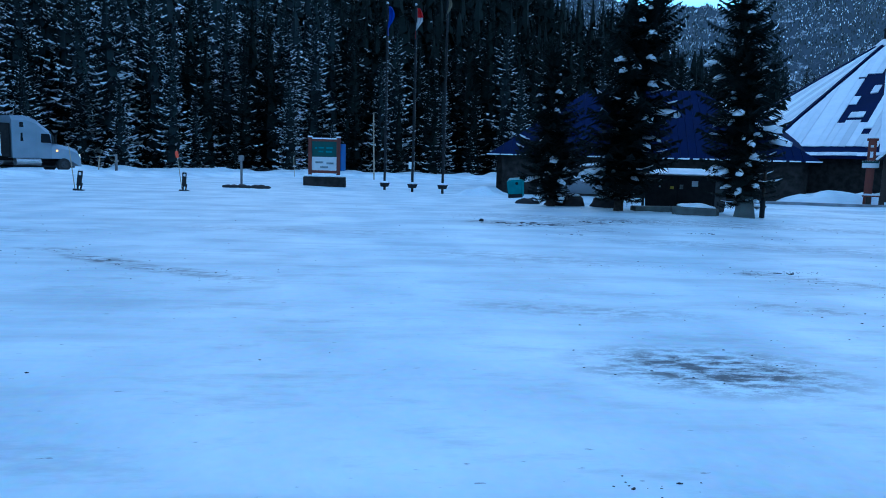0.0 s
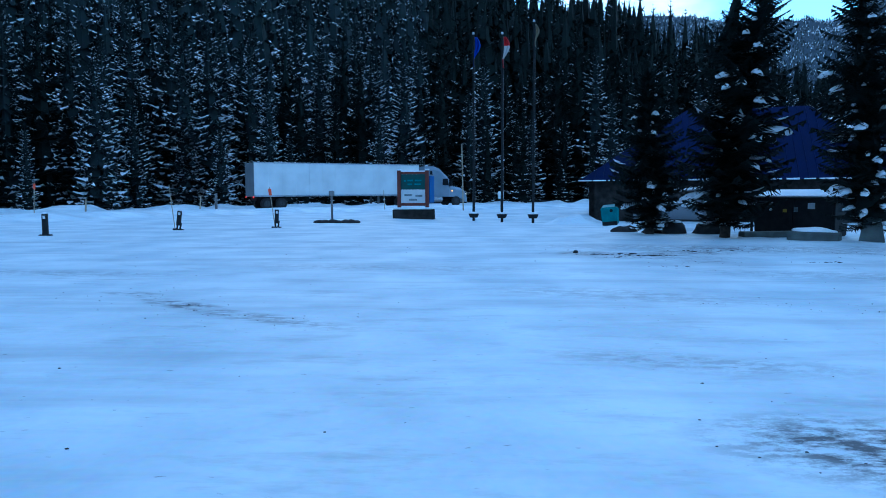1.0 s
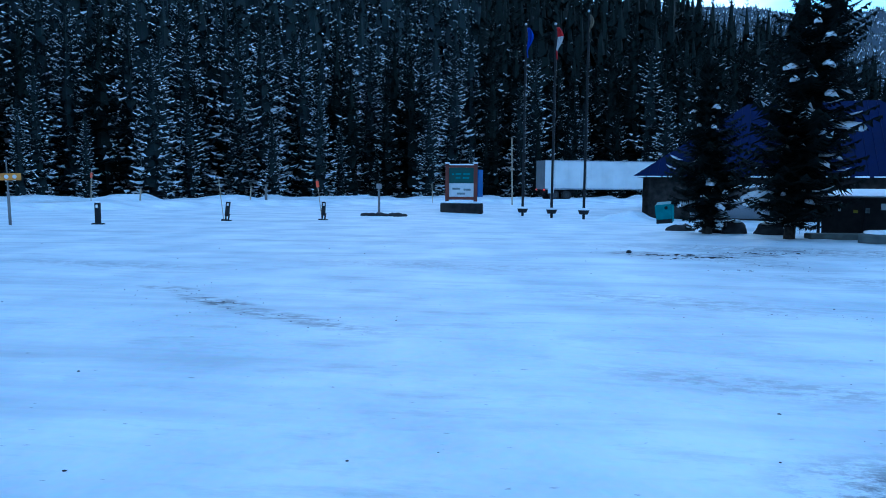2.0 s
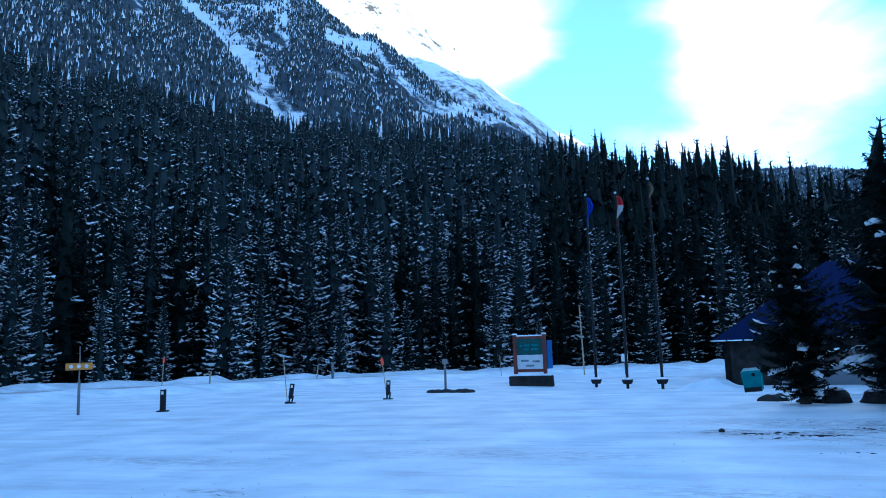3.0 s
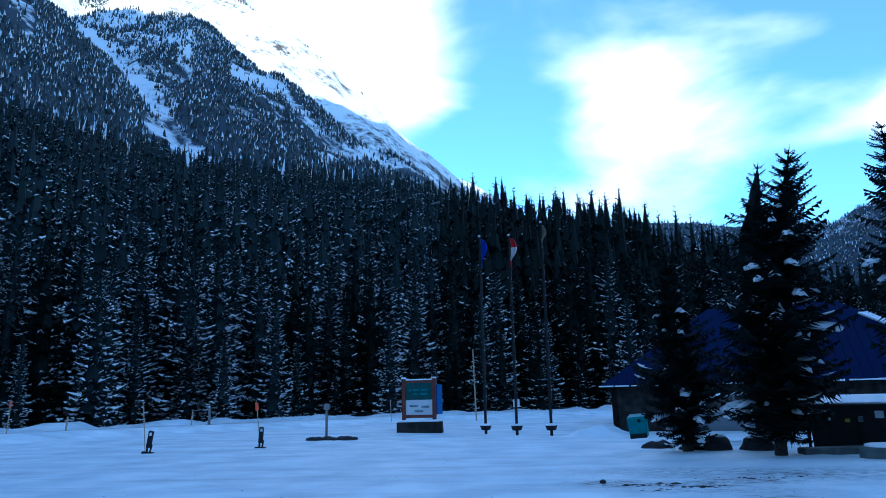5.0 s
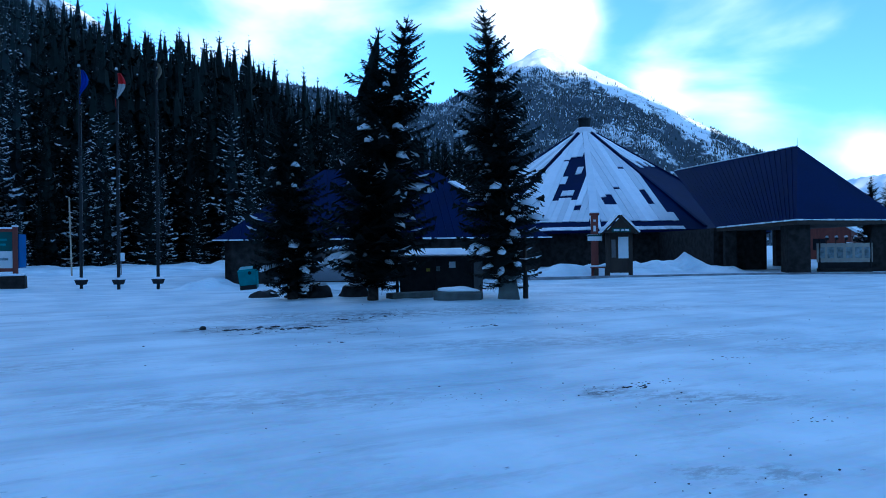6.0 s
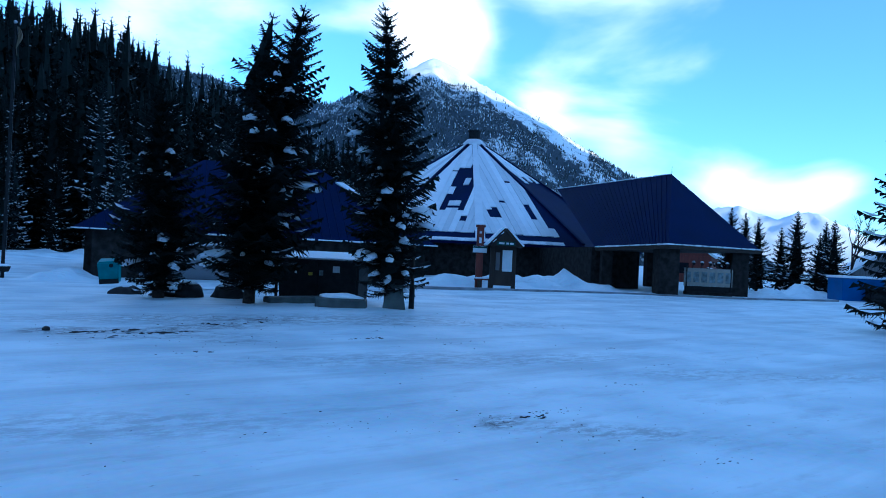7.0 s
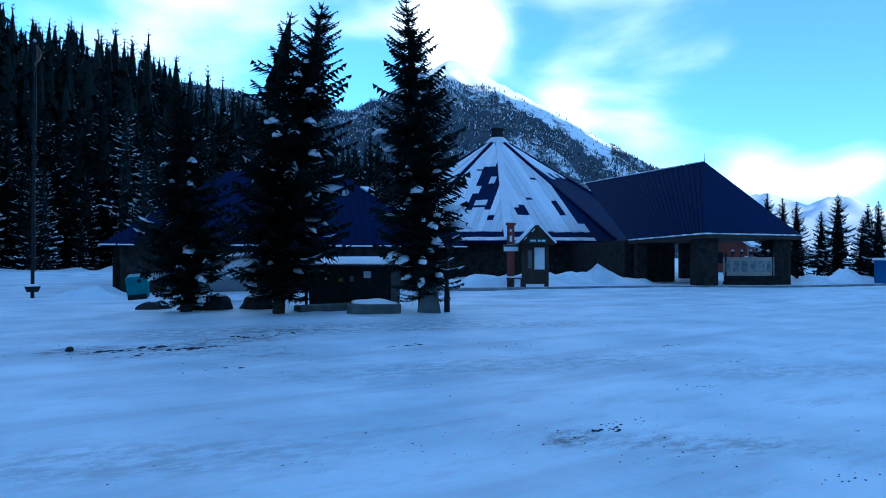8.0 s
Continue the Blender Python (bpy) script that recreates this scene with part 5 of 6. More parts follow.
    part("body", bm, TEAL, t)
    bm = bmesh.new()
    bmesh.ops.create_cone(bm, cap_ends=True, segments=16, radius1=0.08, radius2=0.08, depth=0.03, matrix=pose(0.12, -0.38, 0.74, 90, 0, 0))
    part("slot", bm, BLACK, t)
    bm = bmesh.new()
    box(bm, -0.36, -0.4, 0.0, 0.36, -0.2, 0.2, 0.02)
    part("base", bm, BLACK, t)


def kerb_and_edges():
    """The dark wet edge of the walk before the building."""
    bm = bmesh.new()
    pts = [Vector((20.0, 31.2, 0)), Vector((28.0, 28.9, 0)), Vector((33, 27.3, 0)), Vector((38.9, 23.3, 0)), Vector((47, 21.8, 0))]
    for a, b in zip(pts, pts[1:]):
        side = Vector((-(b - a).y, (b - a).x, 0)).normalized() * 0.22
        for p in (a, b):
            p.z = -0.05
        prism(bm, [a - side, b - side, b + side, a + side], Vector((0, 0, 1)), 0.14)
    ob = part("kerb", bm, material("wet_concrete", (0.12, 0.12, 0.125), 0.5, second=(0.3, 0.31, 0.33), scale=1.5, fine=20, bump=0.3), None, "dark wet concrete kerb with patches of snow")
    tagged(ob, category="kerb", kind="structure")


def kiosk():
    t = thing("map_kiosk", pose(27.9, 31.2, 0, 0, 0, -34), "brown wooden map kiosk with a gabled roof", "kiosk")
    for x in (-0.62, 0.62):
        bm = bmesh.new()
        box(bm, x - 0.11, -0.11, -0.3, x + 0.11, 0.11, 2.35, 0.02)
        part("post", bm, DARK_WOOD, t)
    bm = bmesh.new()
    box(bm, -0.52, -0.06, 0.15, 0.52, 0.06, 2.4, 0.01)
    part("back_board", bm, DARK_WOOD, t)
    bm = bmesh.new()
    box(bm, -0.05, -0.12, 0.95, 0.5, -0.07, 2.15, 0.01)
    board = part("map_panel", bm, WHITE_PANEL, t, "pale map panel behind glass")
    bm = bmesh.new()
    box(bm, -0.42, -0.12, 1.0, -0.2, -0.07, 2.0, 0.01)
    part("notice", bm, GREY_POST, t)
    for s in (-1, 1):
        bm = bmesh.new()
        a, b = Vector((0, 0, 3.3)), Vector((0.95 * s, 0, 2.3))
        for y0, y1 in ((-0.75, 0.75),):
            nor = Vector((s * 0.72, 0, 0.69))
            quad = [Vector((a.x, y0, a.z)), Vector((b.x, y0, b.z)), Vector((b.x, y1, b.z)), Vector((a.x, y1, a.z))]
            prism(bm, quad, nor, 0.08)
        r = part("roof_plane", bm, DARK_WOOD, t)
        bm = bmesh.new()
        quad = [p + nor * 0.085 for p in (Vector((a.x, -0.7, a.z)), Vector((b.x, -0.7, b.z)), Vector((b.x, 0.75, b.z)), Vector((a.x, 0.75, a.z)))]
        prism(bm, quad, nor, 0.1)
        part("snow", bm, SNOW, r)
    bm = bmesh.new()
    solid(bm, [(-0.85, -0.6, 2.35), (0.85, -0.6, 2.35), (0, -0.6, 3.2), (-0.85, -0.5, 2.35), (0.85, -0.5, 2.35), (0, -0.5, 3.2)], [(0, 1, 2), (5, 4, 3), (0, 3, 4, 1), (1, 4, 5, 2), (2, 5, 3, 0)])
    part("gable", bm, DARK_WOOD, t)
    bm = bmesh.new()
    box(bm, -0.45, -0.68, 2.4, 0.55, -0.62, 2.62, 0.01)
    s = part("name_board", bm, GREEN_PANEL, t)
    for i, (x0, x1) in enumerate(((-0.35, -0.05), (0.05, 0.2), (0.26, 0.46))):
        bm = bmesh.new()
        box(bm, x0, -0.69, 2.46, x1, -0.682, 2.56)
        part("writing_bar", bm, WHITE_PANEL, s)
    # tall carved post with a sign
    t = thing("sign_post", pose(27.25, 32.5, 0, 0, 0, -36), "tall red-brown totem post with a small white sign", "sign post")
    bm = bmesh.new()
    box(bm, -0.2, -0.16, -0.3, 0.2, 0.16, 3.4, 0.03)
    part("shaft", bm, RED_WOOD, t)
    bm = bmesh.new()
    box(bm, -0.27, -0.22, 3.4, 0.27, 0.22, 3.52, 0.02)
    part("cap", bm, RED_WOOD, t)
    bm = bmesh.new()
    box(bm, -0.27, -0.22, 3.524, 0.27, 0.22, 3.62, 0.03)
    part("snow", bm, SNOW, t)
    for zz, h in ((3.1, 0.12), (2.65, 0.32)):
        bm = bmesh.new()
        box(bm, -0.07, -0.175, zz - h / 2, 0.07, -0.162, zz + h / 2, 0.004)
        part("inlay", bm, WHITE_PANEL, t)
    bm = bmesh.new()
    box(bm, -0.4, -0.24, 1.95, 0.4, -0.18, 2.32, 0.01)
    s = part("sign_board", bm, WHITE_PANEL, t)
    bm = bmesh.new()
    box(bm, -0.39, -0.246, 2.2, 0.39, -0.242, 2.31)
    part("writing_bar", bm, GREEN_PANEL, s)
    # bench before it
    t = thing("bench", pose(27.3, 32.0, 0.0, 0, 0, -34), "small wooden bench with snow on its seat", "bench")
    bm = bmesh.new()
    box(bm, -0.6, -0.22, 0.4, 0.6, 0.22, 0.47, 0.02)
    seat = part("seat", bm, RED_WOOD, t)
    bm = bmesh.new()
    box(bm, -0.58, -0.2, 0.474, 0.58, 0.2, 0.56, 0.03)
    part("snow", bm, SNOW, seat)
    for x in (-0.3, 0.3):
        bm = bmesh.new()
        box(bm, x - 0.1, -0.18, -0.1, x + 0.1, 0.18, 0.4, 0.02)
        part("leg", bm, DARK_WOOD, t)
    # display stand under the porch
    t = thing("display_stand", pose(40.6, 26.5, 0, 0, 0, -42), "row of pale display panels on a dark stand", "display")
    for x in (-1.3, 1.35):
        bm = bmesh.new()
        rod(bm, (x, 0, -0.2), (x, 0, 1.9), 0.06, 0.06, 8)
        part("post", bm, BLACK, t)
    bm = bmesh.new()
    box(bm, -1.45, -0.03, 0.55, 1.45, 0.05, 1.65, 0.01)
    part("frame", bm, material("cream_board", (0.33, 0.31, 0.25), 0.6, second=(0.26, 0.24, 0.2), scale=3, fine=30, bump=0.05), t)
    bm = bmesh.new()
    box(bm, -1.4, -0.02, 0.204, 1.4, 0.04, 0.546, 0.01)
    part("lower_board", bm, BLACK, t, "black board under the display panels")
    for i in range(6):
        x = -1.2 + i * 0.48
        bm = bmesh.new()
        box(bm, x - 0.17, -0.05, 0.78, x + 0.17, -0.034, 1.42, 0.004)
        part("picture", bm, PICTURE, t)
    for i in range(5):
        x = -0.95 + i * 0.5
        bm = bmesh.new()
        rod(bm, (x, 0, 1.6), (x, -0.1, 1.95), 0.03, 0.03, 6)
        rod(bm, (x, -0.1, 1.95), (x, -0.3, 1.9), 0.07, 0.09, 8)
        hd = part("lamp_hood", bm, BLACK, t)
        ob = part("snow", snow_top_bm(0.09, 0.16, 0.1, i), SNOW, hd, smooth=True)
        ob.location = (x, -0.18, 2.0)
    bm = bmesh.new()
    box(bm, -1.4, -0.3, 0.0, 1.4, 0.3, 0.2, 0.02)
    part("base", bm, STONE, t)


def info_sign():
    t = thing("information_sign", pose(-2.6, 41.9, 0, 0, 0, -3), "red-framed green and white information board on a stone plinth", "sign")
    bm = bmesh.new()
    box(bm, -1.3, -0.5, -0.2, 1.3, 0.5, 0.5, 0.05)
    for v in bm.verts:
        v.co += Vector((noise.noise(v.co * 2), noise.noise(v.co * 2 + Vector((9, 0, 0))), 0)) * 0.04
    pl = part("plinth", bm, STONE, t, "rough stone plinth")
    bm = bmesh.new()
    box(bm, -1.28, -0.48, 0.504, 1.25, 0.48, 0.62, 0.05)
    part("snow", bm, SNOW, pl)
    for x in (-0.93, 0.85):
        bm = bmesh.new()
        box(bm, x - 0.11, -0.12, 0.5, x + 0.11, 0.12, 2.95, 0.02)
        ob = part("post", bm, RED_WOOD, t)
        bm = bmesh.new()
        box(bm, x - 0.14, -0.15, 2.954, x + 0.14, 0.15, 3.05, 0.03)
        part("snow", bm, SNOW, ob)
    for z0, z1 in ((0.72, 0.9), (2.72, 2.86)):
        bm = bmesh.new()
        box(bm, -0.815, -0.07, z0, 0.735, 0.07, z1, 0.015)
        part("rail", bm, RED_WOOD, t)
    bm = bmesh.new()
    box(bm, -0.815, -0.1, 2.864, 0.735, 0.1, 2.94, 0.03)
    part("snow", bm, SNOW, t)
    bm = bmesh.new()
    box(bm, -0.815, -0.04, 1.75, 0.735, 0.04, 2.716, 0.005)
    gp = part("upper_panel", bm, GREEN_PANEL, t, "dark green title panel")
    bm = bmesh.new()
    box(bm, -0.815, -0.04, 0.904, 0.735, 0.04, 1.746, 0.005)
    wp = part("lower_panel", bm, WHITE_PANEL, t, "white map panel")
    for x0, x1, z in ((-0.62, -0.5, 2.3), (-0.4, -0.05, 2.32), (0.08, 0.5, 2.32), (-0.4, -0.1, 2.08), (0.05, 0.45, 2.08)):
        bm = bmesh.new()
        box(bm, x0, -0.05, z - 0.05, x1, -0.044, z + 0.05)
        part("writing_bar", bm, TEAL, gp)
    for x0, x1, z in ((-0.6, -0.1, 1.4), (0.1, 0.55, 1.35), (-0.3, 0.2, 1.1)):
        bm = bmesh.new()
        box(bm, x0, -0.05, z - 0.06, x1, -0.044, z + 0.06)
        part("faded_patch", bm, PICTURE, wp)
    bm = bmesh.new()
    box(bm, 0.0, -0.04, 0.9, 0.06, 0.8, 2.6, 0.01, pose(0.97, 0.1, 0, 0, 0, -14))
    part("side_panel", bm, BLUE_SHED, t, "blue side panel")


def flag_poles():
    rng = random.Random(6)
    out = []
    for i, (x, y, h) in enumerate(((1.18, 41.0, 11.1), (2.87, 39.9, 10.85), (4.68, 39.3, 11.4))):
        words = ("tall dark flagpole with a limp blue flag", "tall dark flagpole with a limp red and white flag", "tall dark flagpole with a faded limp flag")[i]
        t = thing("flagpole", pose(x, y, 0), words, "flagpole", "flagpoles")
        bm = bmesh.new()
        rod(bm, (0, 0, -0.3), (0, 0, h), 0.08, 0.04, 12)
        part("pole", bm, BLACK, t)
        bm = bmesh.new()
        bmesh.ops.create_uvsphere(bm, u_segments=10, v_segments=8, radius=0.08, matrix=Matrix.Translation((0, 0, h + 0.06)))
        part("finial", bm, CHROME, t)
        bm = bmesh.new()
        bmesh.ops.create_cone(bm, cap_ends=True, segments=14, radius1=0.24, radius2=0.33, depth=0.24, matrix=Matrix.Translation((0, 0, 0.12)))
        cup = part("base_cup", bm, BLACK, t)
        ob = part("snow", snow_top_bm(0.27, 0.27, 0.1, i), SNOW, cup, smooth=True)
        ob.location = (0, 0, 0.26)
        bm = bmesh.new()
        rod(bm, (0.1, -0.02, 0.9), (0.08, -0.02, h - 0.1), 0.008, 0.008, 4)
        part("halyard", bm, GREY_POST, t)
        # limp cloth: folds hanging from the upper corner
        holder = new("flag")
        holder.parent = t
        holder.location = (0, 0, h - 0.15)
        tagged(holder, ("limp dark blue flag", "limp red and white flag", "faded limp flag")[i])
        bands = ((BLUE_FLAG, 0.0, 1.0),) if i == 0 else ((RED_FLAG, 0.0, 0.3), (WHITE_CLOTH, 0.3, 0.72), (RED_FLAG, 0.72, 1.0)) if i == 1 else ((PALE_FLAG, 0.0, 1.0),)
        ln = (1.75, 1.8, 1.3)[i]
        for mat, f0, f1 in bands:
            bm = bmesh.new()
            rows = []
            for a in range(9):
                f = f0 + (f1 - f0) * a / 8
                wid = (0.06 + 0.28 * math.sin(min(1, f * 1.25 + 0.12) * math.pi)) * (1 if i < 2 else 0.55)
                row = []
                for b in range(13):
                    g = b / 12
                    row.append(bm.verts.new((0.06 + wid * g + 0.05 * math.sin(f * 6), 0.07 * math.sin(g * 13 + f * 3) * (0.4 + g), -ln * f)))
                rows.append(row)
            for r0, r1 in zip(rows, rows[1:]):
                for b in range(12):
                    bm.faces.new((r0[b], r0[b + 1], r1[b + 1], r1[b]))
            bmesh.ops.solidify(bm, geom=list(bm.faces), thickness=0.006)
            part("cloth", bm, mat, holder, smooth=True)
        out.append(holder)
    return out


def lot_markers():
    for i, (x, y, lean, words) in enumerate(((-15.6, 24.2, 0, "black marker bollard with a white patch"), (-12.0, 28.1, 7, "leaning split black bollard with a tall thin stake"), (-8.05, 29.7, 3, "black marker bollard beside a flagged stake"))):
        t = thing("bollard", pose(x, y, 0, 0, lean, 10), words, "bollard", "lot bollards")
        bm = bmesh.new()
        if i == 0:
            box(bm, -0.1, -0.08, -0.1, 0.1, 0.08, 0.84, 0.025)
        else:
            box(bm, -0.1, -0.08, 0.18, 0.08, 0.08, 0.82, 0.025)
            rod(bm, (-0.05, 0, -0.1), (-0.05, 0, 0.2), 0.04, 0.04, 6)
            rod(bm, (0.05, 0, -0.1), (0.1, 0, 0.3), 0.035, 0.035, 6)
        part("post", bm, BLACK, t)
        bm = bmesh.new()
        box(bm, -0.045, -0.092, 0.64, 0.045, -0.082, 0.76, 0.004)
        part("reflector", bm, WHITE_PANEL, t)
        ob = part("snow", snow_top_bm(0.1, 0.08, 0.06, i), SNOW, t, smooth=True)
        ob.location = (0, 0, 0.84)
        bm = bmesh.new()
        box(bm, -0.22, -0.12, -0.06, 0.22, 0.12, 0.03, 0.02)
        part("foot", bm, BLACK, t)
    # stakes: x, y, height, lean, flag
    for x, y, h, lean, flag, wide in ((-25.5, 39.2, 1.85, 3, True, 0.03), (-12.4, 28.7, 2.0, -6, False, 0.02), (-8.6, 31.4, 1.9, -7, True, 0.02), (-25.0, 44.0, 1.1, 4, False, 0.06), (-18.9, 48.5, 1.1, 5, False, 0.05), (-18.0, 49.4, 1.2, 0, False, 0.1), (-6.0, 55.0, 1.6, -3, False, 0.03)):
        t = thing("road_stake", pose(x, y, float(ground_z(x, y)), 0, lean, 0), "thin wooden roadside stake" + (" with an orange tag" if flag else ""), "stake", "road stakes")
        bm = bmesh.new()
        rod(bm, (0, 0, -0.3), (0, 0, h), wide, wide * 0.9, 6)
        part("shaft", bm, GREY_POST if wide > 0.08 else material_stake(), t)
        if flag:
            bm = bmesh.new()
            box(bm, -0.07, -0.02, h - 0.4, 0.07, 0.02, h - 0.08, 0.01)
            part("tag", bm, lamp_red(), t, "bright orange tag")
    # tall pale pole by the road
    t = thing("snow_pole", pose(0.45, 57.0, 0), "tall thin pale roadside pole", "pole")
    bm = bmesh.new()
    rod(bm, (0, 0, -0.4), (-0.12, 0, 5.6), 0.06, 0.05, 8)
    part("shaft", bm, material_stake(), t)
    t = thing("small_road_sign", pose(3.6, 56.5, 0, 0, 0, 0), "small pale sign on a short roadside post", "sign")
    bm = bmesh.new()
    rod(bm, (0, 0, -0.3), (0, 0, 1.6), 0.04, 0.04, 6)
    part("post", bm, GREY_POST, t)
    bm = bmesh.new()
    box(bm, -0.25, -0.06, 1.0, 0.25, -0.03, 1.6, 0.01)
    part("plate", bm, WHITE_PANEL, t)
    # orange board on a grey post
    t = thing("lot_sign", pose(-18.4, 23.0, 0, 0, -1, 18), "orange wooden board on a grey post", "sign")
    bm = bmesh.new()
    rod(bm, (0, 0, -0.3), (0, 0, 1.25), 0.055, 0.05, 10)
    part("post", bm, GREY_POST, t)
    bm = bmesh.new()
    rod(bm, (0, 0, 1.25), (0, 0, 2.6), 0.03, 0.025, 8)
    part("rod", bm, GREY_POST, t)
    bm = bmesh.new()
    box(bm, -0.5, -0.07, 1.68, 0.5, -0.035, 1.95, 0.02)
    b = part("board", bm, ORANGE, t)
    for x in (-0.28, 0.0, 0.28):
        bm = bmesh.new()
        bmesh.ops.create_cone(bm, cap_ends=True, segments=14, radius1=0.075, radius2=0.075, depth=0.012, matrix=pose(x, -0.08, 1.82, 90, 0, 0))
        part("symbol", bm, WHITE_PANEL, b)
    # post with a crosspiece among dark stones
    t = thing("service_post", pose(-6.35, 34.3, 0), "grey metal service post with a small head", "post")
    bm = bmesh.new()
    rod(bm, (0, 0, -0.2), (0, 0, 1.55), 0.06, 0.06, 10)
    part("shaft", bm, GREY_POST, t)
    bm = bmesh.new()
    box(bm, -0.14, -0.1, 1.4, 0.14, 0.06, 1.68, 0.03)
    part("head", bm, GREY_POST, t)
    for i, (dx, dy, s) in enumerate(((-0.75, 0.05, 0.2), (-0.35, -0.1, 0.22), (0.05, 0.15, 0.25), (0.35, -0.05, 0.17), (0.7, 0.1, 0.2), (1.0, -0.05, 0.24), (1.3, 0.1, 0.15))):
        tt = thing("stone", pose(-6.35 + dx, 34.3 + dy, 0.02, 0, 0, i * 40), "dark stone half sunk in snow by a post", "stone", "stones round the post")
        part("rock", stone_bm(random, s * 1.3, s, s * 0.7, i + 20, 2), BOULDER, tt, smooth=True)


def material_stake():
    return bpy.data.materials.get("pale_wood") or material("pale_wood", (0.42, 0.34, 0.24), 0.8, second=(0.3, 0.25, 0.18), scale=5, fine=40, bump=0.2, stretch=(1, 1, 0.2))


def lamp_red():
    return bpy.data.materials.get("orange_tag") or material("orange_tag", (0.75, 0.09, 0.03), 0.6, second=(0.65, 0.07, 0.03), scale=5, fine=40, bump=0.1)


def loft(bm, sections):
    """Skins rings of equal count one after the other and closes both ends."""
    rings = [[bm.verts.new(p) for p in ring] for ring in sections]
    n = len(rings[0])
    for a, b in zip(rings, rings[1:]):
        for i in range(n):
            bm.faces.new((a[i], a[(i + 1) % n], b[(i + 1) % n], b[i]))
    bm.faces.new(rings[0][::-1])
    bm.faces.new(rings[-1])
    bmesh.ops.recalc_face_normals(bm, faces=list(bm.faces))
    return bm


def wheel(parent, x, y, z, r, w, rim_mat):
    bm = bmesh.new()
    bmesh.ops.create_cone(bm, cap_ends=True, segments=28, radius1=r, radius2=r, depth=w, matrix=pose(0, 0, 0, 90, 0, 0))
    bmesh.ops.bevel(bm, geom=[e for e in bm.edges if len(e.link_faces) == 2 and any(len(f.verts) > 6 for f in e.link_faces)], offset=r * 0.1, segments=2, affect="EDGES")
    wh = part("wheel", bm, RUBBER, parent)
    wh.location = (x, y, z)
    bm = bmesh.new()
    s = 1 if y > 0 else -1
    bmesh.ops.create_cone(bm, cap_ends=True, segments=20, radius1=r * 0.58, radius2=r * 0.5, depth=0.04, matrix=pose(0, s * (w / 2 + 0.01), 0, 90 * -s, 0, 0))
    bmesh.ops.create_cone(bm, cap_ends=True, segments=12, radius1=r * 0.2, radius2=r * 0.16, depth=0.1, matrix=pose(0, s * (w / 2 + 0.03), 0, 90 * -s, 0, 0))
    part("rim", bm, rim_mat, wh)
    return wh


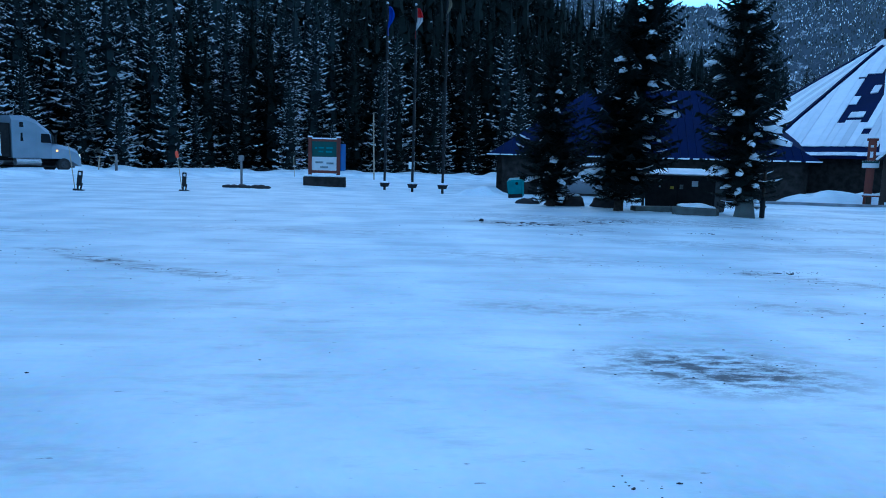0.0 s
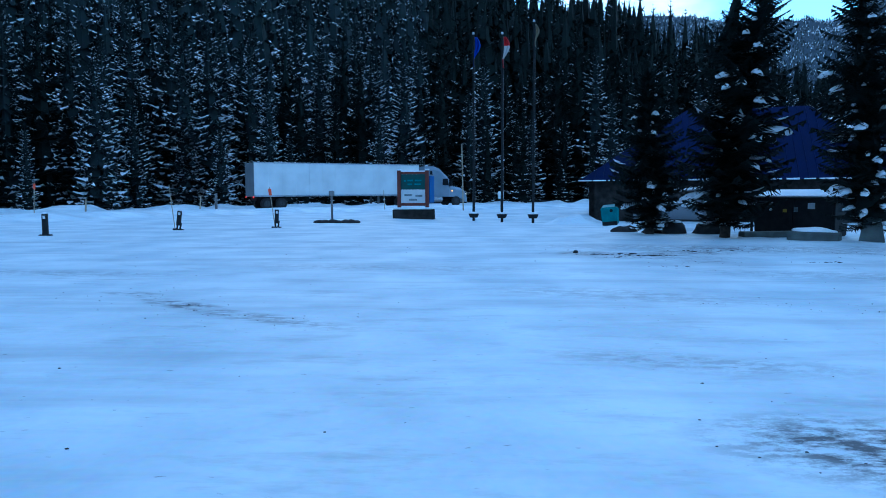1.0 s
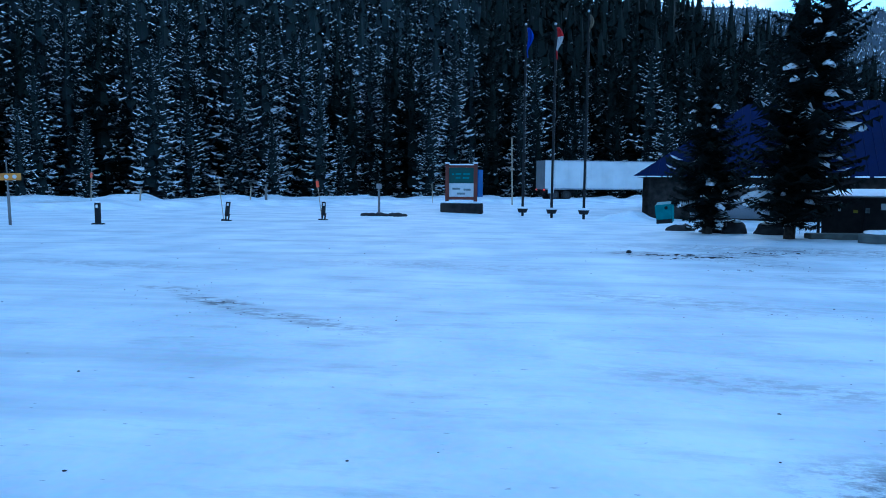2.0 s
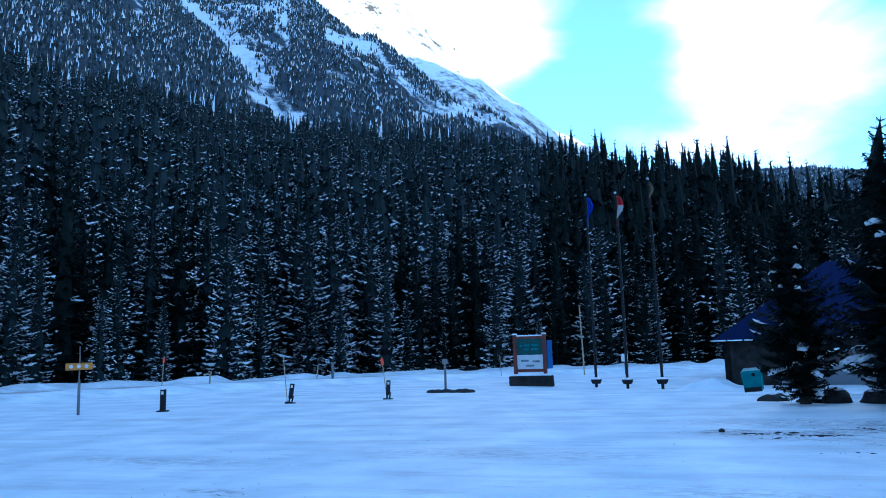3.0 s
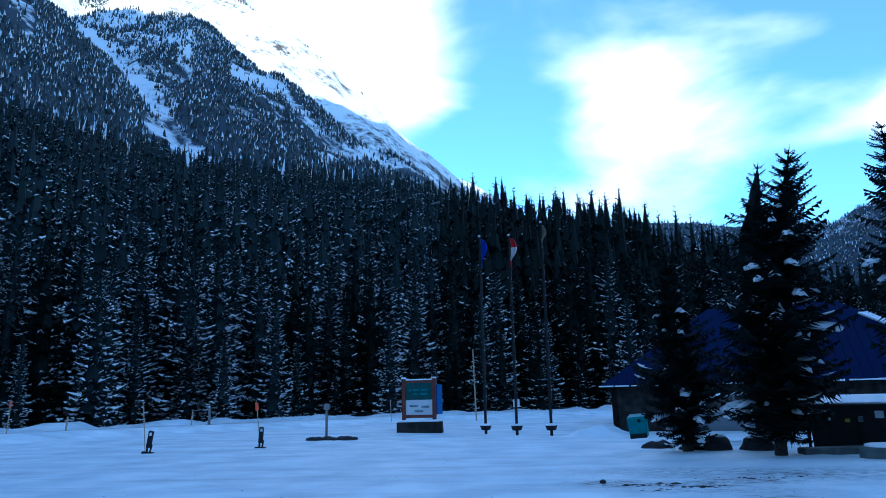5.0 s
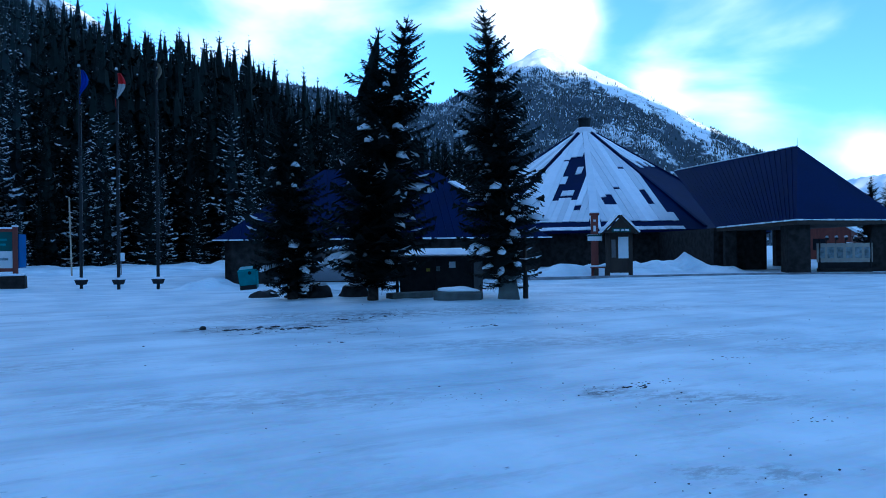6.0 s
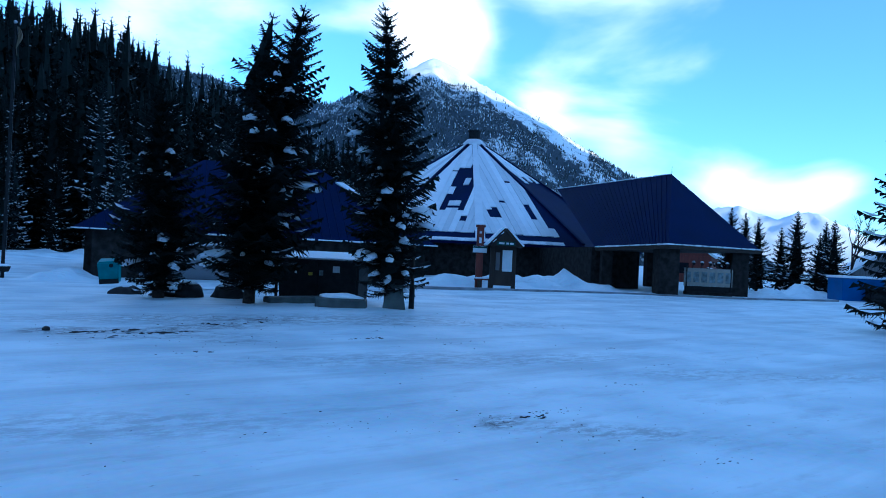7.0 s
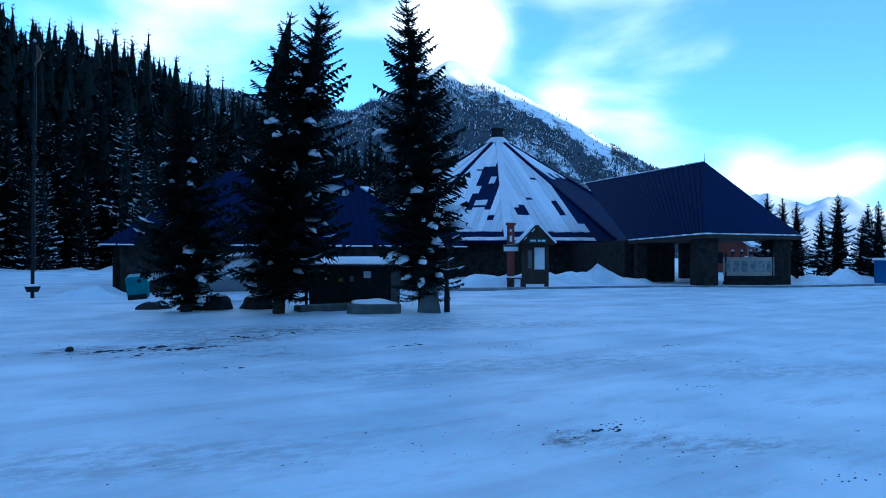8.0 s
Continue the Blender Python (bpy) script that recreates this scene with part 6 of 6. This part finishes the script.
def car():
    t = thing("car", pose(10.44, 28.8, 0.08, 0, 0, 161), "silver family car with snow on it parked by the building", "car")
    prof = [(2.2, 0.45, 0.62), (2.15, 0.78, 0.75), (1.3, 0.98, 0.8), (0.9, 1.02, 0.82), (0.1, 1.02, 0.83), (-1.2, 1.02, 0.83), (-2.0, 1.0, 0.8), (-2.2, 0.7, 0.74)]
    bm = bmesh.new()
    secs = []
    for x, zt, w in prof:
        secs.append([(x, -w, 0.28), (x, -w * 1.03, 0.55), (x, -w * 0.98, zt - 0.06), (x, -w * 0.85, zt), (x, w * 0.85, zt), (x, w * 0.98, zt - 0.06), (x, w * 1.03, 0.55), (x, w, 0.28)])
    loft(bm, secs)
    part("body", bm, CAR_PAINT, t, smooth=True)
    bm = bmesh.new()
    secs = []
    for x, zt, w in ((1.25, 1.0, 0.72), (0.45, 1.5, 0.62), (-0.4, 1.6, 0.6), (-1.5, 1.54, 0.58), (-2.1, 1.0, 0.68)):
        secs.append([(x, -0.76, 0.97), (x, -w, zt - 0.05), (x, -w * 0.85, zt), (x, w * 0.85, zt), (x, w, zt - 0.05), (x, 0.76, 0.97)])
    loft(bm, secs)
    part("cabin", bm, GLASS, t, "dark windows")
    bm = bmesh.new()
    for s in (-1, 1):
        rod(bm, (1.3, 0.76 * s, 1.0), (0.42, 0.64 * s, 1.5), 0.05, 0.05, 6)
        rod(bm, (0.42, 0.64 * s, 1.5), (-0.4, 0.62 * s, 1.59), 0.05, 0.05, 6)
        rod(bm, (-0.4, 0.62 * s, 1.59), (-1.5, 0.6 * s, 1.54), 0.05, 0.05, 6)
        rod(bm, (-1.5, 0.6 * s, 1.54), (-2.12, 0.7 * s, 1.0), 0.06, 0.06, 6)
        rod(bm, (-0.35, 0.63 * s, 1.57), (-0.4, 0.77 * s, 1.0), 0.045, 0.045, 6)
    box(bm, -1.5, -0.6, 1.55, 0.3, 0.6, 1.63, 0.03)
    part("roof_frame", bm, CAR_PAINT, t)
    for s in (-1, 1):
        bm = bmesh.new()
        for p, q, r in (((1.25, 0.77 * s, 1.05), (0.42, 0.66 * s, 1.55), 0.06), ((0.42, 0.66 * s, 1.55), (-0.4, 0.64 * s, 1.64), 0.07), ((-0.4, 0.64 * s, 1.64), (-1.5, 0.62 * s, 1.6), 0.07), ((1.2, 0.8 * s, 1.03), (-2.0, 0.8 * s, 1.03), 0.05)):
            rod(bm, p, q, r, r, 6)
        part("side_snow", bm, SNOW, t, "snow along the window edges", smooth=True)
    ob = part("hood_snow", snow_top_bm(0.5, 0.6, 0.08, 3), SNOW, t, smooth=True)
    ob.location = (1.6, 0, 0.93)
    ob = part("roof_snow", snow_top_bm(0.9, 0.5, 0.06, 5), SNOW, t, smooth=True)
    ob.location = (-0.6, 0, 1.62)
    for x in (1.4, -1.35):
        for y in (-0.78, 0.78):
            wheel(t, x, y, 0.33, 0.33, 0.22, CHROME)
    for y in (-0.6, 0.6):
        bm = bmesh.new()
        box(bm, 2.1, y - 0.15, 0.62, 2.2, y + 0.15, 0.76, 0.03)
        part("headlight", bm, GLASS, t)
        bm = bmesh.new()
        box(bm, 0.75, y * 1.5 - 0.1, 1.02, 0.95, y * 1.5 + 0.1, 1.16, 0.03)
        part("mirror", bm, CAR_PAINT, t)


def semi_truck():
    """Origin on the road under the trailer's rear end; x points ahead."""
    t = thing("semi_truck", pose(0, 0, 0), "white semi trailer truck with a pale sleeper cab on the highway", "truck")
    bm = bmesh.new()
    box(bm, 0, -1.29, 1.22, 16.2, 1.29, 4.05, 0.04)
    tr = part("trailer_body", bm, TRAILER_WHITE, t, "white trailer box")
    for z0, z1 in ((1.1, 1.24), (3.98, 4.08)):
        for y in (-1.31, 1.31):
            bm = bmesh.new()
            box(bm, 0.0, y - 0.03, z0, 16.2, y + 0.03, z1, 0.01)
            part("side_rail", bm, CHROME, tr)
    for i in range(1, 13):
        bm = bmesh.new()
        for y in (-1.296, 1.296):
            box(bm, i * 1.25 - 0.012, y - 0.006, 1.25, i * 1.25 + 0.012, y + 0.006, 3.97)
        part("panel_seam", bm, TRAILER_WHITE, tr)
    bm = bmesh.new()
    box(bm, -0.03, -1.3, 1.15, -0.004, 1.3, 4.04, 0.01)
    rear = part("rear_door", bm, material("grey_door", (0.2, 0.21, 0.22), 0.5, second=(0.14, 0.15, 0.16), scale=1, fine=20, bump=0.1), tr, "dirty grey rear doors")
    for y in (-1.15, 1.15):
        bm = bmesh.new()
        box(bm, -0.07, y - 0.1, 1.0, -0.02, y + 0.1, 1.12, 0.01)
        part("tail_light", bm, REDLAMP, rear)
    bm = bmesh.new()
    box(bm, 0.3, -0.9, 0.75, 3.4, 0.9, 1.1, 0.03)
    box(bm, 0.05, -1.1, 0.5, 0.15, 1.1, 0.6, 0.02)
    part("bogie", bm, BLACK, t)
    bm = bmesh.new()
    for y in (-0.8, 0.8):
        box(bm, 11.9, y - 0.07, 0.35, 12.1, y + 0.07, 1.2, 0.01)
    part("landing_leg", bm, GREY_POST, t)
    bm = bmesh.new()
    box(bm, 13.3, -0.45, 0.75, 21.0, 0.45, 1.05, 0.03)
    part("chassis", bm, BLACK, t)
    for x in (1.1, 2.4, 14.2, 15.5):
        for y in (-1.0, 1.0):
            wheel(t, x, y, 0.5, 0.5, 0.5, GRIMY)
    for y in (-1.02, 1.02):
        wheel(t, 20.6, y, 0.5, 0.5, 0.3, GRIMY)
    # cab: sleeper, roof fairing, windscreen and bonnet
    bm = bmesh.new()
    secs = []
    for x, zt, w, zb in ((17.0, 3.95, 1.15, 0.95), (18.0, 3.98, 1.2, 0.95), (18.7, 3.75, 1.2, 0.95), (19.3, 3.25, 1.15, 0.95), (19.75, 2.95, 1.1, 0.95)):
        secs.append([(x, -w, zb), (x, -w, zt - 0.35), (x, -w * 0.8, zt), (x, w * 0.8, zt), (x, w, zt - 0.35), (x, w, zb)])
    loft(bm, secs)
    cab = part("cab", bm, CAB_PAINT, t, "pale blue-grey sleeper cab", smooth=False)
    bm = bmesh.new()
    secs = []
    for x, zt, w, zb in ((19.75, 2.1, 1.1, 0.95), (20.5, 2.0, 1.1, 0.95), (21.3, 1.85, 1.05, 0.75), (21.8, 1.6, 1.0, 0.45), (22.0, 1.1, 0.95, 0.4)):
        secs.append([(x, -w, zb), (x, -w, zt - 0.3), (x, -w * 0.7, zt), (x, w * 0.7, zt), (x, w, zt - 0.3), (x, w, zb)])
    loft(bm, secs)
    part("bonnet", bm, CAB_PAINT, cab)
    bm = bmesh.new()
    solid(bm, [(19.77, -0.98, 2.95), (19.77, 0.98, 2.95), (20.2, 1.0, 2.05), (20.2, -1.0, 2.05), (19.6, -0.98, 2.9), (19.6, 0.98, 2.9), (19.7, 1.0, 2.05), (19.7, -1.0, 2.05)],
          [(0, 1, 2, 3)[::-1], (4, 5, 6, 7), (0, 4, 5, 1), (1, 5, 6, 2), (2, 6, 7, 3), (3, 7, 4, 0)])
    bmesh.ops.recalc_face_normals(bm, faces=list(bm.faces))
    part("windscreen", bm, GLASS, cab)
    for s in (-1, 1):
        for x0, x1, z0, z1 in ((18.95, 19.7, 2.1, 2.75), (17.55, 17.95, 2.15, 2.75), (17.5, 18.2, 3.15, 3.5)):
            bm = bmesh.new()
            solid(bm, [(x0, 1.205 * s, z0), (x1, 1.17 * s, z0), (x1 - 0.12, 1.17 * s, z1), (x0 + 0.03, 1.205 * s, z1), (x0, 1.1 * s, z0), (x1, 1.1 * s, z0), (x1 - 0.12, 1.1 * s, z1), (x0 + 0.03, 1.1 * s, z1)],
                  [(0, 1, 2, 3), (7, 6, 5, 4), (0, 4, 5, 1), (1, 5, 6, 2), (2, 6, 7, 3), (3, 7, 4, 0)])
            bmesh.ops.recalc_face_normals(bm, faces=list(bm.faces))
            part("window", bm, GLASS, cab)
        bm = bmesh.new()
        rod(bm, (17.2, 1.0 * s, 0.7), (18.9, 1.0 * s, 0.7), 0.28, 0.28, 14)
        part("fuel_tank", bm, CHROME, t)
        bm = bmesh.new()
        box(bm, 17.0, 1.0 * s - 0.12, 0.3, 21.4, 1.0 * s + 0.12, 0.42, 0.02)
        part("side_skirt", bm, BLACK, t)
        bm = bmesh.new()
        box(bm, 19.85, 1.35 * s - 0.08, 2.1, 19.98, 1.35 * s + 0.08, 2.7, 0.03)
        part("mirror", bm, BLACK, cab)
        bm = bmesh.new()
        box(bm, 21.75, 0.8 * s - 0.16, 1.15, 21.95, 0.8 * s + 0.16, 1.33, 0.03)
        part("headlight", bm, HEADLAMP, cab)
        bm = bmesh.new()
        box(bm, 20.05, 1.1 * s - 0.03, 1.5, 20.2, 1.1 * s + 0.03, 1.6, 0.01)
        part("marker_light", bm, AMBER, cab)
    bm = bmesh.new()
    box(bm, 16.25, -1.0, 1.0, 16.95, 1.0, 3.4, 0.05)
    part("cab_gap", bm, BLACK, t, "dark hoses and frame behind the cab")
    return t


def east_buildings():
    # red cabin seen through the porch
    t = thing("red_cabin", pose(74, 50, 0, 0, 0, 20), "red-brown cabin with a snowy gabled roof", "building")
    bm = bmesh.new()
    box(bm, -4, -3, -0.3, 4, 3, 3, 0.02)
    part("wall", bm, RED_WOOD, t)
    for s in (-1, 1):
        bm = bmesh.new()
        prism(bm, [Vector((-4.4, 0, 5.2)), Vector((4.4, 0, 5.2)), Vector((4.4, 3.5 * s, 2.75)), Vector((-4.4, 3.5 * s, 2.75))], Vector((0, 0.57 * s, 0.82)), 0.25)
        part("roof", bm, SNOW, t)
    bm = bmesh.new()
    solid(bm, [(-4.0, -3, 3.0), (-4.0, 3, 3.0), (-4.0, 0, 5.1), (-3.8, -3, 3.0), (-3.8, 3, 3.0), (-3.8, 0, 5.1)], [(0, 1, 2), (5, 4, 3), (0, 3, 4, 1), (1, 4, 5, 2), (2, 5, 3, 0)])
    part("gable", bm, RED_WOOD, t)
    bm = bmesh.new()
    box(bm, -4.05, -0.6, 1.0, -3.98, 0.6, 2.2, 0.01)
    part("window", bm, GLASS, t)
    # grey house with a snowy roof behind the shed
    t = thing("grey_house", pose(66, 27.0, 0, 0, 0, -55), "small grey house with a steep snowy roof", "building")
    bm = bmesh.new()
    box(bm, -3, -2.5, -0.3, 3, 2.5, 1.6, 0.02)
    part("wall", bm, GREY_POST, t)
    for s in (-1, 1):
        bm = bmesh.new()
        prism(bm, [Vector((0, -2.8, 3.6)), Vector((0, 2.8, 3.6)), Vector((3.4 * s, 2.8, 1.2)), Vector((3.4 * s, -2.8, 1.2))], Vector((0.57 * s, 0, 0.82)), 0.2)
        part("roof", bm, SNOW, t)
    bm = bmesh.new()
    solid(bm, [(-3, -2.5, 1.6), (3, -2.5, 1.6), (0, -2.5, 3.6), (-3, -2.4, 1.6), (3, -2.4, 1.6), (0, -2.4, 3.6)], [(0, 1, 2), (5, 4, 3), (0, 3, 4, 1), (1, 4, 5, 2), (2, 5, 3, 0)])
    part("gable", bm, GREY_POST, t)
    # blue shed and a dark container beside it
    t = thing("blue_shed", pose(51.0, 22.4, 0, 0, 0, -40), "low blue shed with snow on its flat roof", "shed")
    bm = bmesh.new()
    box(bm, -1.3, -1.0, -0.2, 1.3, 1.0, 1.45, 0.03)
    part("wall", bm, BLUE_SHED, t)
    bm = bmesh.new()
    box(bm, -1.4, -1.1, 1.454, 1.4, 1.1, 1.62, 0.05)
    part("snow", bm, SNOW, t)
    bm = bmesh.new()
    box(bm, -0.1, -1.03, 0.0, 0.7, -1.004, 1.3, 0.01)
    part("door", bm, BLUE_SHED, t)
    t = thing("waste_bin", pose(50.8, 20.6, 0, 0, 0, -40), "dark steel waste bin beside a blue shed", "bin")
    bm = bmesh.new()
    box(bm, -0.9, -0.5, -0.1, 0.9, 0.5, 0.75, 0.05)
    part("body", bm, BLACK, t)
    bm = bmesh.new()
    box(bm, -0.93, -0.53, 0.754, 0.93, 0.53, 0.83, 0.03)
    part("lid", bm, BLACK, t)


def ice_clods():
    """Loose clods and the stone kicked up on the lot."""
    rng = random.Random(8)
    t = thing("dark_clod", pose(3.6, 15.85, 0.03), "dark fist-sized lump of dirty ice on the lot", "clod")
    part("lump", stone_bm(rng, 0.07, 0.055, 0.05, 3, 2), BOULDER, t)
    VV, TT = [], []
    ico = bmesh.new()
    bmesh.ops.create_icosphere(ico, subdivisions=1, radius=1.0)
    base = np.array([v.co[:] for v in ico.verts])
    tri = np.array([[v.index for v in f.verts] for f in ico.faces])
    ico.free()
    spots = [(cx, cy, ln, wd) for (cx, cy), ln, wd, _, st in SCUFFS if st > 0.4]
    for i in range(420):
        if i < 260:
            cx, cy, ln, wd = spots[i % len(spots)]
            x, y = cx + rng.gauss(0, ln * 0.6), cy + rng.gauss(0, wd + 0.25)
        else:
            x, y = rng.uniform(-12, 24), rng.uniform(0.5, 22)
        s = rng.uniform(0.004, 0.011)
        p = base * np.array((s * rng.uniform(0.8, 1.8), s, s * 0.6)) * (1 + 0.3 * np.sin(base * 3 + i)) + np.array((x, y, float(ground_z(x, y)) + s * 0.2))
        TT.append(tri + len(VV) * len(base))
        VV.append(p)
    # broken crust along the wheel tracks: middle, spread along and across, how many, size
    for cx, cy, along_x, across_y, count, size in ((4.3, 15.5, 0.35, 0.12, 26, 0.035), (4.5, 14.6, 0.2, 0.08, 10, 0.022), (5.4, 15.0, 0.35, 0.08, 26, 0.035), (5.3, 12.5, 0.3, 0.08, 10, 0.018), (7.4, 16.3, 0.7, 0.1, 18, 0.03), (8.74, 13.3, 0.3, 0.08, 12, 0.02),
                                                  (7.05, 7.04, 0.1, 0.04, 16, 0.016), (7.4, 7.12, 0.14, 0.05, 14, 0.009), (9.6, 7.85, 0.16, 0.05, 12, 0.012), (11.75, 8.8, 0.2, 0.06, 8, 0.013), (12.7, 10.7, 0.3, 0.06, 8, 0.014), (7.45, 5.05, 0.12, 0.06, 12, 0.007),
                                                  (2.05, 0.0, 0.18, 0.06, 14, 0.006), (5.0, 7.6, 0.5, 0.1, 24, 0.006), (6.2, 7.13, 0.7, 0.12, 30, 0.005), (9.8, 12.2, 0.5, 0.1, 8, 0.012), (-3.3, 7.5, 0.25, 0.05, 14, 0.009), (-2.5, 6.7, 0.4, 0.06, 14, 0.006), (9.9, 6.5, 0.5, 0.1, 12, 0.006)):
        for i in range(count):
            x, y = cx + rng.gauss(0, along_x), cy + rng.gauss(0, across_y)
            k = size * rng.uniform(0.3, 1.15)
            p = base * np.array((k * rng.uniform(1.2, 2.6), k * rng.uniform(0.8, 1.4), k * 0.5)) * (1 + 0.3 * np.sin(base * 3 + i)) + np.array((x, y, float(ground_z(x, y)) + k * 0.15))
            TT.append(tri + len(VV) * len(base))
            VV.append(p)
    ob = new("ice_crumbs", mesh_arrays("ice_crumbs", np.concatenate(VV), np.concatenate(TT), [BOULDER], np.zeros(len(TT) * len(tri))))
    tagged(ob, "dark crumbs of dirty ice scattered over the snow", "crumbs", kind="stuff")


ground()
forest_floor()
kerb_and_edges()
mountains()
visitor_centre()
east_buildings()
island_spruces()
side_trees()
forests()
island_things()
kiosk()
info_sign()
FLAGS = flag_poles()
lot_markers()
car()
TRUCK = semi_truck()
ice_clods()


def motions():
    # the truck keeps its speed along the highway; s is where its rear end is
    times = [0, 0.5, 1.0, 1.2, 2.3, 2.5, 8.0]
    rear = [180.6, 194.9, 209.0, 214.5, 242.0, 248.0, 390.0]
    rows = []
    for i in range(41):
        tt = i * 0.2
        s = float(np.interp(tt, times, rear))
        x0, y0, _ = on_road(s, -1.0)
        x1, y1, _ = on_road(s + 20, -1.0)
        rows.append((tt, pose(x0, y0, ROAD_Z + 0.04, 0, 0, math.degrees(math.atan2(y1 - y0, x1 - x0)))))
    walk(TRUCK, rows)
    # the flags hang and stir a little
    for k, flag in enumerate(FLAGS):
        z = flag.location.z
        walk(flag, [(i * 0.5, pose(0, 0, z, 0, 2.5 * math.sin(i * 1.1 + k), 8 * math.sin(i * 0.7 + k * 2) - 20)) for i in range(17)])


motions()
